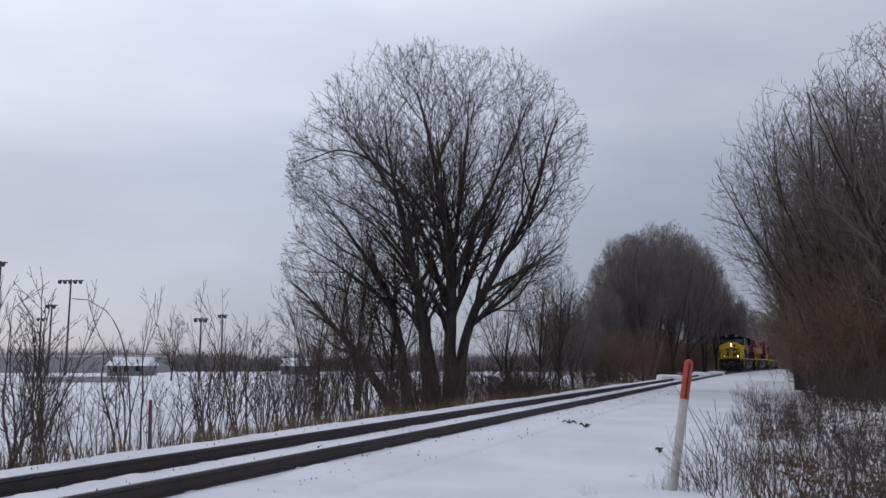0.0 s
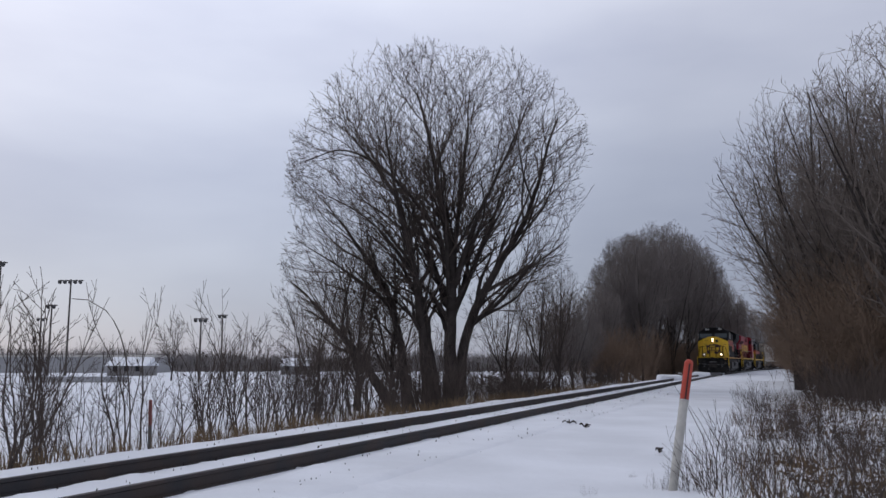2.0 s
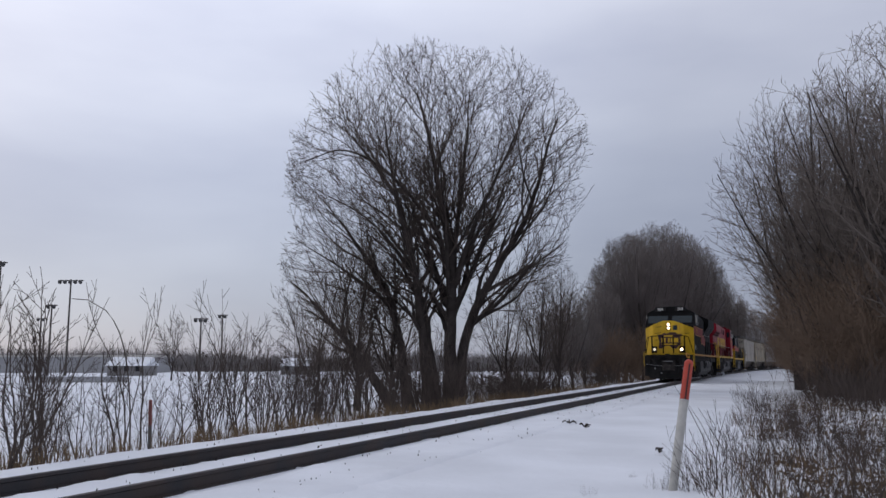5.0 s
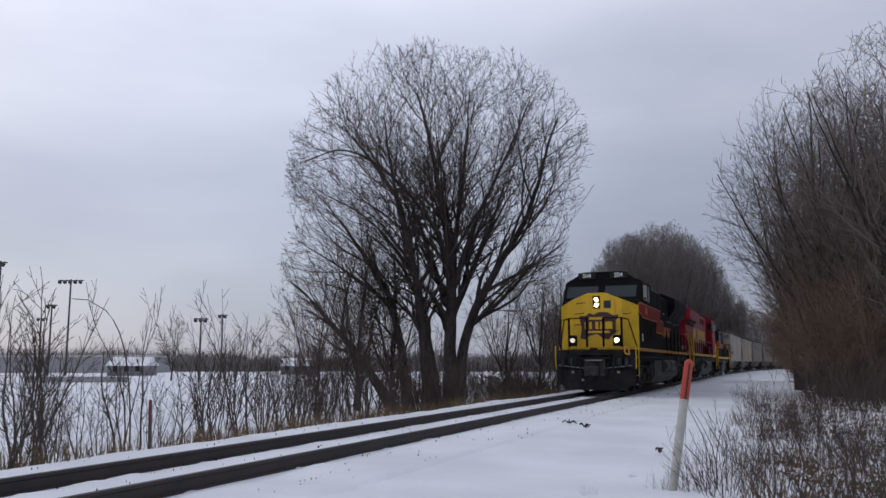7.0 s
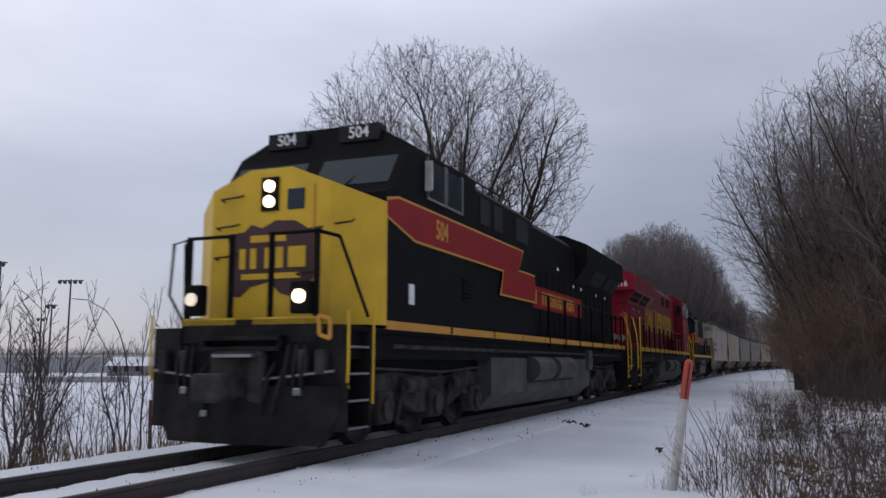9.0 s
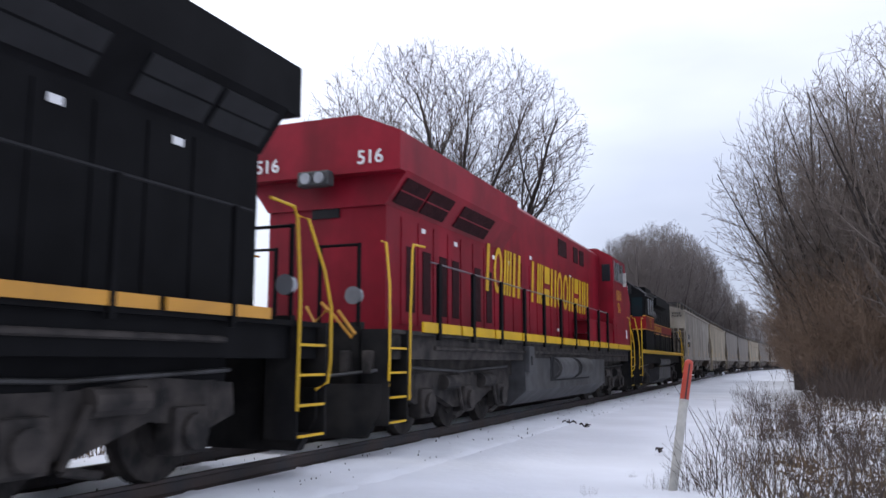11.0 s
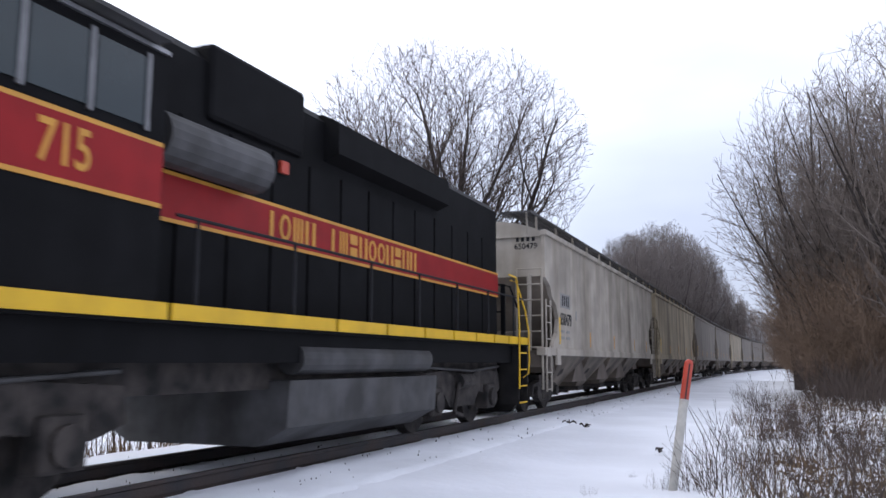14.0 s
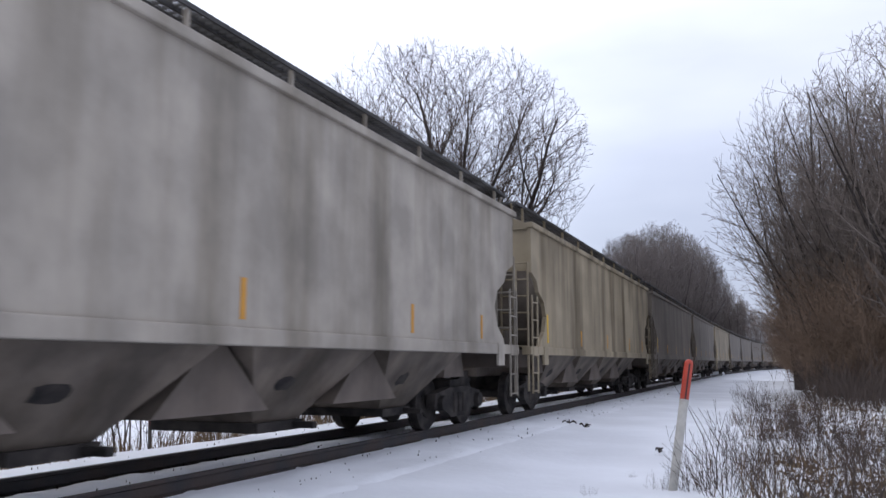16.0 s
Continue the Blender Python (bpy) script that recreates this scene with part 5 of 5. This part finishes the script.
        for z in (2.51, 3.06):
            part("stripe_edge", plate([(3.17, z), (5.54, z), (5.54, z + 0.04), (3.17, z + 0.04)], 1.501, s), M_ORANGE, cab)
        part("front_stripe", boxes((5.55, 5.558, *sorted((s * 0.84, s * 1.5)), 2.55, 3.06)), M_STRIPE, cab, "red stripe across the cab front")
        for z in (2.51, 3.06):
            part("front_stripe_edge", boxes((5.55, 5.558, *sorted((s * 0.84, s * 1.5)), z, z + 0.04)), M_ORANGE, cab)
        part("rain_gutter", boxes((3.15, 5.55, *sorted((s * 1.495, s * 1.535)), 3.92, 3.96)), M_STEEL, cab, "worn pale roof edge")
        # thin grey sheet laid over each black roof slope
        part("roof_slope_sheet", prism(bmesh.new(), [(s * 1.47, 4.015), (s * 1.05, 4.325), (s * 1.06, 4.335), (s * 1.48, 4.025)], "x", 3.2, 5.2), M_TANK, cab, "paler grey sheet on the sloped roof")
        text("number", "715", 0.48, on_side(4.25, 2.8, 1.515, s), M_ORANGE, cab, 0.75)
    for y0, y1 in ((1.44, 1.68), (-1.68, -1.44)):
        part("sunshade", boxes((3.3, 5.2, y0, y1, 3.98, 4.02)), M_TANK, cab)
    part("headlight_box", boxes((5.54, 5.63, -0.13, 0.13, 4.0, 4.42), bev=0.02), M_BLACK, cab)
    for z in (4.12, 4.32):
        part("headlight", rod(bmesh.new(), (5.63, 0, z), (5.65, 0, z), 0.085, 14), M_LAMPOFF, cab)
    part("roof_horn", rods([(4.9, 0.1, 4.55), (4.9, 0.1, 4.72)], 0.03), M_INK, cab)
    bm = boxes((-7.92, 3.2, -0.93, 0.93, 1.57, 4.56))
    for s in (1, -1):
        cut(bm, (0, s * 0.93, 4.40), (0, s * 0.6, 0.6))
    hood = part("long_hood", bm, M_BLACK, t)
    part("blower_box", boxes((0.0, 1.9, -1.0, 1.0, 3.75, 4.62), bev=0.06), M_BLACK, hood)
    bm = prism(bmesh.new(), [(-1.16, 3.95), (-1.16, 4.38), (-0.9, 4.52), (0.9, 4.52), (1.16, 4.38), (1.16, 3.95), (0.9, 3.85), (-0.9, 3.85)], "x", -4.6, -0.6)
    part("dynamic_brake_blister", bm, M_BLACK, hood)
    for x in (-1.6, -3.2, -5.8, -7.2):
        part("roof_fan", rod(bmesh.new(), (x, 0, 4.5), (x, 0, 4.7), 0.55, 20), M_INK, hood)
    for s in (1, -1):
        part("air_reservoir", rod(bmesh.new(), (1.2, s * 1.12, 3.3), (2.9, s * 1.12, 3.3), 0.26, 18), M_TANK, hood, "grey rounded air filter housing")
        part("stripe", plate([(3.1, 2.58), (-7.9, 2.58), (-7.9, 3.02), (3.1, 3.02)], 0.962, s, 0.008), M_STRIPE, hood, "long red side stripe")
        for z in (2.54, 3.02):
            part("stripe_edge", plate([(3.1, z), (-7.9, z), (-7.9, z + 0.04), (3.1, z + 0.04)], 0.962, s, 0.008), M_ORANGE, hood)
        x0, x1 = (0.8, -3.6) if s > 0 else (-3.6, 0.8)
        mark("lomh lmthoohthh", x0, x1, 2.64, 2.96, 0.971, s, M_ORANGE, hood, stroke=0.26)
        x = 2.3
        while x > -7.1:
            part("hood_door", boxes((x - 0.78, x, *sorted((s * 0.93, s * 0.96)), 1.7, 3.7)), M_BLACK, hood)
            x -= 0.84
        part("classification_lamp", boxes((0.4, 0.55, *sorted((s * 0.98, s * 1.03)), 3.45, 3.6)), M_POSTO, hood)
        for x in (-1.0, -2.6, -4.2, -5.8, -7.4, 0.9, 2.6):
            part("walkway_post", rods([(x, s * 1.47, 1.55), (x, s * 1.47, 2.5)], 0.022), M_INK, t)
        part("walkway_rail", rods([(2.9, s * 1.47, 2.5), (-8.1, s * 1.47, 2.5), (-8.3, s * 1.3, 2.45)], 0.018), M_INK, t)
        part("battery_box", boxes((5.9, 6.9, *sorted((s * 0.93, s * 1.48)), 1.57, 1.62)), M_UNDER, t)
        [part("nose_step", boxes((6.2, 6.5, *sorted((s * 0.84, s * 1.1)), z, z + 0.03)), M_ORANGE, t) for z in (2.0, 2.4)]
    end_steps(t, 7.85, 1, M_YELLOW, M_YELLOW)
    end_rails(t, 7.78, 1, 2.66)
    end_rails(t, -8.2, -1)
    end_steps(t, -8.25, -1, M_YELLOW, M_YELLOW)
    bm = prism(bmesh.new(), [(-0.95, 0.2), (-1.35, 0.42), (-1.38, 0.95), (1.38, 0.95), (1.35, 0.42), (0.95, 0.2)], "x", -3.5, 0.8)
    part("fuel_tank", bm, M_TANK, t, "dusty grey fuel tank")
    for s in (1, -1):
        part("air_tank", rod(bmesh.new(), (-3.2, s * 1.25, 1.2), (0.6, s * 1.25, 1.2), 0.19, 16), M_TANK, t)
    for cx in (5.2, -5.2):
        loco_truck(t, cx, (-1.37, 1.37))
        for a in (-1.37, 1.37):
            WHEELS.append((wheelset(t, cx + a), 0.51))
    return t


def hopper(material, label, number=""):
    t = thing("hopper_car", label, "freight car", "train")
    # inner hopper body with sloping ends
    part("end_wall", boxes((-8.72, 8.72, -1.5, 1.5, 3.15, 4.2)), material, t)
    bm = prism(bmesh.new(), [(8.70, 3.15), (6.4, 1.5), (-6.4, 1.5), (-8.70, 3.15)], "y", -1.49, 1.49)
    part("slope_body", bm, M_GRIME, t, "brown-stained sloping end sheets")
    bm = prism(bmesh.new(), [(-1.58, 4.08), (-1.53, 4.18), (-1.3, 4.30), (-0.9, 4.42), (-0.4, 4.49), (0.4, 4.49), (0.9, 4.42), (1.3, 4.30), (1.53, 4.18), (1.58, 4.08)], "x", -8.78, 8.78)
    part("roof", bm, material, t)
    side = [(8.78, 4.18), (8.78, 3.12), (8.35, 2.95), (8.2, 2.72), (7.75, 2.5), (7.6, 2.2), (7.75, 1.85), (8.1, 1.62), (8.2, 1.46)]
    side = side + [(-x, z) for x, z in reversed(side)]
    for s in (1, -1):
        bm = bmesh.new()
        prism(bm, side, "y", s * 1.5, s * 1.59)
        part("side_panel", bm, material, t, "streaked side panel with shaped ends")
        part("top_rail", boxes((-8.85, 8.85, *sorted((s * 1.5, s * 1.66)), 4.10, 4.22), bev=0.02), material, t)
        part("side_sill", boxes((-9.0, 9.0, *sorted((s * 1.42, s * 1.63)), 1.32, 1.50), bev=0.015), material, t)
        for x in (8.95, -8.95):
            d = 1 if x > 0 else -1
            part("jacking_plate", boxes((*sorted((x - d * 1.3, x - d * 0.95)), *sorted((s * 1.6, s * 1.65)), 1.1, 1.5)), material, t)
            bm = bmesh.new()
            for yy in (1.55, 0.95):
                rods([(x, s * yy, 0.55 if yy > 1 else 1.4), (x, s * yy, 3.3)], 0.025, bm)
            for i in range(6):
                rods([(x, s * 1.55, 1.5 + 0.36 * i), (x, s * 0.95, 1.5 + 0.36 * i)], 0.018, bm)
            part("end_ladder", bm, material, t)
            bm = bmesh.new()
            rods([(x - d * 0.08, s * 1.62, 0.5), (x - d * 0.08, s * 1.62, 2.6)], 0.022, bm), rods([(x - d * 0.5, s * 1.62, 0.5), (x - d * 0.5, s * 1.62, 2.6)], 0.022, bm)
            for i in range(6):
                rods([(x - d * 0.08, s * 1.62, 0.55 + 0.38 * i), (x - d * 0.5, s * 1.62, 0.55 + 0.38 * i)], 0.016, bm)
            part("side_ladder", bm, material, t)
        # running boards of open slats
        bm = bmesh.new()
        for yy in (0.78, 0.98, 1.16, 1.34):
            box(bm, -9.1, 9.1, *sorted((s * yy, s * (yy + 0.03))), 4.60, 4.65)
        for i in range(150):
            x = -9.0 + i * 0.12
            box(bm, x, x + 0.035, *sorted((s * 0.78, s * 1.37)), 4.61, 4.655)
        part("running_board", bm, M_TANK, t, "grey open-grate roof walkway")
        for i in range(10):
            x = -8.5 + i * 1.88
            part("running_board_bracket", boxes((x, x + 0.05, *sorted((s * 1.28, s * 1.33)), 4.25, 4.61)), material, t)
        part("reflector", boxes((7.42, 7.52, *sorted((s * 1.59, s * 1.597)), 1.6, 2.25)), M_YELLOW, t, "yellow reflector strip")
        for x in (3.9, 0.2, -3.9, -6.9):
            part("reflector", boxes((x, x + 0.09, *sorted((s * 1.59, s * 1.597)), 1.58, 2.0)), M_ORANGE, t)
        if number:
            d = 1 if s > 0 else -1
            part("owner_patch", boxes((*sorted((d * 7.38, d * 6.36)), *sorted((s * 1.59, s * 1.596)), 2.50, 2.86)), M_PATCH, t)
            for i in range(4):
                part("painted_mark", boxes((*sorted((d * (7.22 - 0.2 * i), d * (7.13 - 0.2 * i))), *sorted((s * 1.596, s * 1.602)), 2.55, 2.81)), M_INK, t)
            text("number", number, 0.42, on_side(d * 6.83, 2.2, 1.594, s), M_INK, t, 0.95)
            for z in (1.88, 1.72):
                for a in (7.35, 6.8):
                    part("painted_line", boxes((*sorted((d * a, d * (a - 0.36))), *sorted((s * 1.59, s * 1.595)), z, z + 0.07)), M_PATCH, t)
            part("stencil_box", boxes((*sorted((d * 5.75, d * 5.6)), *sorted((s * 1.59, s * 1.594)), 2.25, 2.5)), M_PATCH, t)
    # discharge bays
    for cx in (5.0, 1.7, -1.7, -5.0):
        bm = bmesh.new()
        lo = [(cx - 0.45, -0.7, 0.42), (cx + 0.45, -0.7, 0.42), (cx + 0.45, 0.7, 0.42), (cx - 0.45, 0.7, 0.42)]
        hi = [(cx - 1.62, -1.5, 1.5), (cx + 1.62, -1.5, 1.5), (cx + 1.62, 1.5, 1.5), (cx - 1.62, 1.5, 1.5)]
        v = [bm.verts.new(p) for p in lo + hi]
        bm.faces.new(v[:4]), bm.faces.new(v[4:])
        for i in range(4):
            bm.faces.new((v[i], v[(i + 1) % 4], v[4 + (i + 1) % 4], v[4 + i]))
        bmesh.ops.recalc_face_normals(bm, faces=bm.faces[:])
        bay = part("discharge_bay", bm, M_BAY, t, "sloping hopper bay stained with grime")
        part("outlet_gate", boxes((cx - 0.5, cx + 0.5, -0.8, 0.8, 0.32, 0.44), (cx - 0.35, cx - 0.25, -1.1, 1.1, 0.34, 0.42)), M_UNDER, bay)
        for s in (1, -1):
            bm, spot = bmesh.new(), random.Random(int(cx * 10) + s)
            ring = []
            for k in range(11):
                q = 0.571 * k
                g = spot.uniform(0.65, 1.15)
                u, w = cx + 0.35 + 0.24 * g * math.cos(q), 0.90 + 0.11 * g * math.sin(q)
                ring.append(bm.verts.new((u, s * (0.70 + 0.8 * (w - 0.42) / 1.08 + 0.006), w)))
            bm.faces.new(ring)
            part("bay_stain", bm, M_UNDER, bay)
    # dark sheets between the bays: grime, and the unlit slopes' shade in the colour
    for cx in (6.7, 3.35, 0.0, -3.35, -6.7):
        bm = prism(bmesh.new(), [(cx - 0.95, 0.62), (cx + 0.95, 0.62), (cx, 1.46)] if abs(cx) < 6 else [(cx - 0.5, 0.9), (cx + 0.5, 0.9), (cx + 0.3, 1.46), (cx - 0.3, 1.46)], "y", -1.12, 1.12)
        part("slope_sheet", bm, M_HSHADE, t, "dark sheet between two bays, grime and shade in its colour")
    for d in (1, -1):
        x = d * 8.9
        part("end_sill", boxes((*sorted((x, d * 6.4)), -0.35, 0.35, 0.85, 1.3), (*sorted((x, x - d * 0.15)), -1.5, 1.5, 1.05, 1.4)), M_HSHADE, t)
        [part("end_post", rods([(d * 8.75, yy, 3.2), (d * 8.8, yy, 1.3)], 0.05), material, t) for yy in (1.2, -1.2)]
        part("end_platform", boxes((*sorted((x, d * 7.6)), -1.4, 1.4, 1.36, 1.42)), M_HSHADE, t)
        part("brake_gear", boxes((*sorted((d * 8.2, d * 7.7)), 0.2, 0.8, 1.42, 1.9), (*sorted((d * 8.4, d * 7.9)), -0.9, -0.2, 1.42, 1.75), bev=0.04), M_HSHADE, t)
        for k in (1, -1):
            bm = bmesh.new()
            for i in range(9):
                xx = d * (8.5 + 0.08 * i)
                box(bm, xx - 0.012, xx + 0.012, *sorted((k * 0.62, k * 1.37)), 4.60, 4.64)
            for i in range(5):
                box(bm, *sorted((d * 9.16, d * 8.48)), k * (0.64 + 0.18 * i) - 0.012, k * (0.64 + 0.18 * i) + 0.012, 4.59, 4.63)
            part("crossover_platform", bm, M_TANK, t, "open grate walkway at the roof end")
        for yy in (-1.25, 1.25):
            part("platform_brace", rods([(d * 9.1, yy, 4.6), (d * 8.78, yy * 0.95, 4.15)], 0.025), material, t)
        part("coupler", boxes((*sorted((d * 8.7, d * 9.5)), -0.14, 0.14, 0.75, 0.98)), M_UNDER, t)
        if number:
            text("number", number, 0.19, pose(d * 8.725, 1.12 * d, 3.86, 90, 0, 90 * d), M_INK, t)
            for i in range(4):
                part("painted_mark", boxes((*sorted((d * 8.72, d * 8.727)), *sorted((d * (0.88 + 0.13 * i), d * (0.95 + 0.13 * i))), 3.98, 4.09)), M_INK, t)
        cx = d * 7.05
        for s in (1, -1):
            bm = prism(bmesh.new(), [(cx - 1.15, 0.38), (cx - 1.1, 0.62), (cx - 0.45, 0.72), (cx + 0.45, 0.72), (cx + 1.1, 0.62), (cx + 1.15, 0.38), (cx + 0.7, 0.34), (cx + 0.4, 0.2), (cx - 0.4, 0.2), (cx - 0.7, 0.34)], "y", s * 0.92, s * 1.08)
            for a in (-0.89, 0.89):
                rod(bm, (cx + a, s * 1.0, 0.46), (cx + a, s * 1.17, 0.46), 0.13, 12)
            for k in (-0.22, 0, 0.22):
                rod(bm, (cx + k, s * 1.04, 0.28), (cx + k, s * 1.04, 0.62), 0.09, 8)
            part("bogie_side_frame", bm, M_UNDER, t)
        part("bolster", boxes((cx - 0.25, cx + 0.25, -1.0, 1.0, 0.4, 0.85)), M_UNDER, t)
        for a in (-0.89, 0.89):
            w = wheelset(t, cx + a, 0.46)
            if number:
                WHEELS.append((w, 0.46))
    return t


UNITS = []


def place_train():
    UNITS.append((black_loco(), 11.25, 13.8, 0))
    UNITS.append((red_loco(), 34.6, 13.8, 180))
    UNITS.append((road_switcher(), 53.72, 10.4, 0))
    a = hopper(M_HOPPER, "pale grey covered hopper car with rust streaks", "650479")
    b = hopper(M_HOPPER2, "tan covered hopper car with brown streaks")
    c = hopper(M_HOPPER3, "dull grey covered hopper car dark with dirt")
    UNITS.extend([(a, 72.0, 14.1, 0), (b, 90.9, 14.1, 0), (c, 109.8, 14.1, 0)])
    for i in range(9):
        UNITS.append((copy_thing((c, b, c, a, c)[i % 5] if i % 5 != 3 else c, Matrix()), 128.7 + 18.9 * i, 14.1, 0))


def travel(t):
    """How far the train has yet to go at t, against its place at 9 s."""
    u = t - 9.0
    return -11.065 * u + 0.0867 * u * u


def motions():
    for ob, s9, base, turn in UNITS:
        rows = []
        for i in range(33):
            t = i * 0.5
            s = s9 + travel(t)
            a, b = track(s - base / 2), track(s + base / 2)
            h = math.atan2(b[0] - a[0], b[1] - a[1])
            rows.append((t, pose((a[0] + b[0]) / 2, (a[1] + b[1]) / 2, 0.0, 0, 0, -90 - math.degrees(h) + turn)))
        walk(ob, rows)
    # wheels roll with the way travelled
    for ob, r in WHEELS:
        x = ob.location.x
        back = -1 if ob.parent == UNITS[1][0] else 1
        rows = []
        for f in range(0, 481, 1):
            t = f / 30
            rows.append((t, pose(x, 0, r, 0, math.degrees(-back * travel(t) / r), 0)))
        walk(ob, rows)


place_train()
motions()
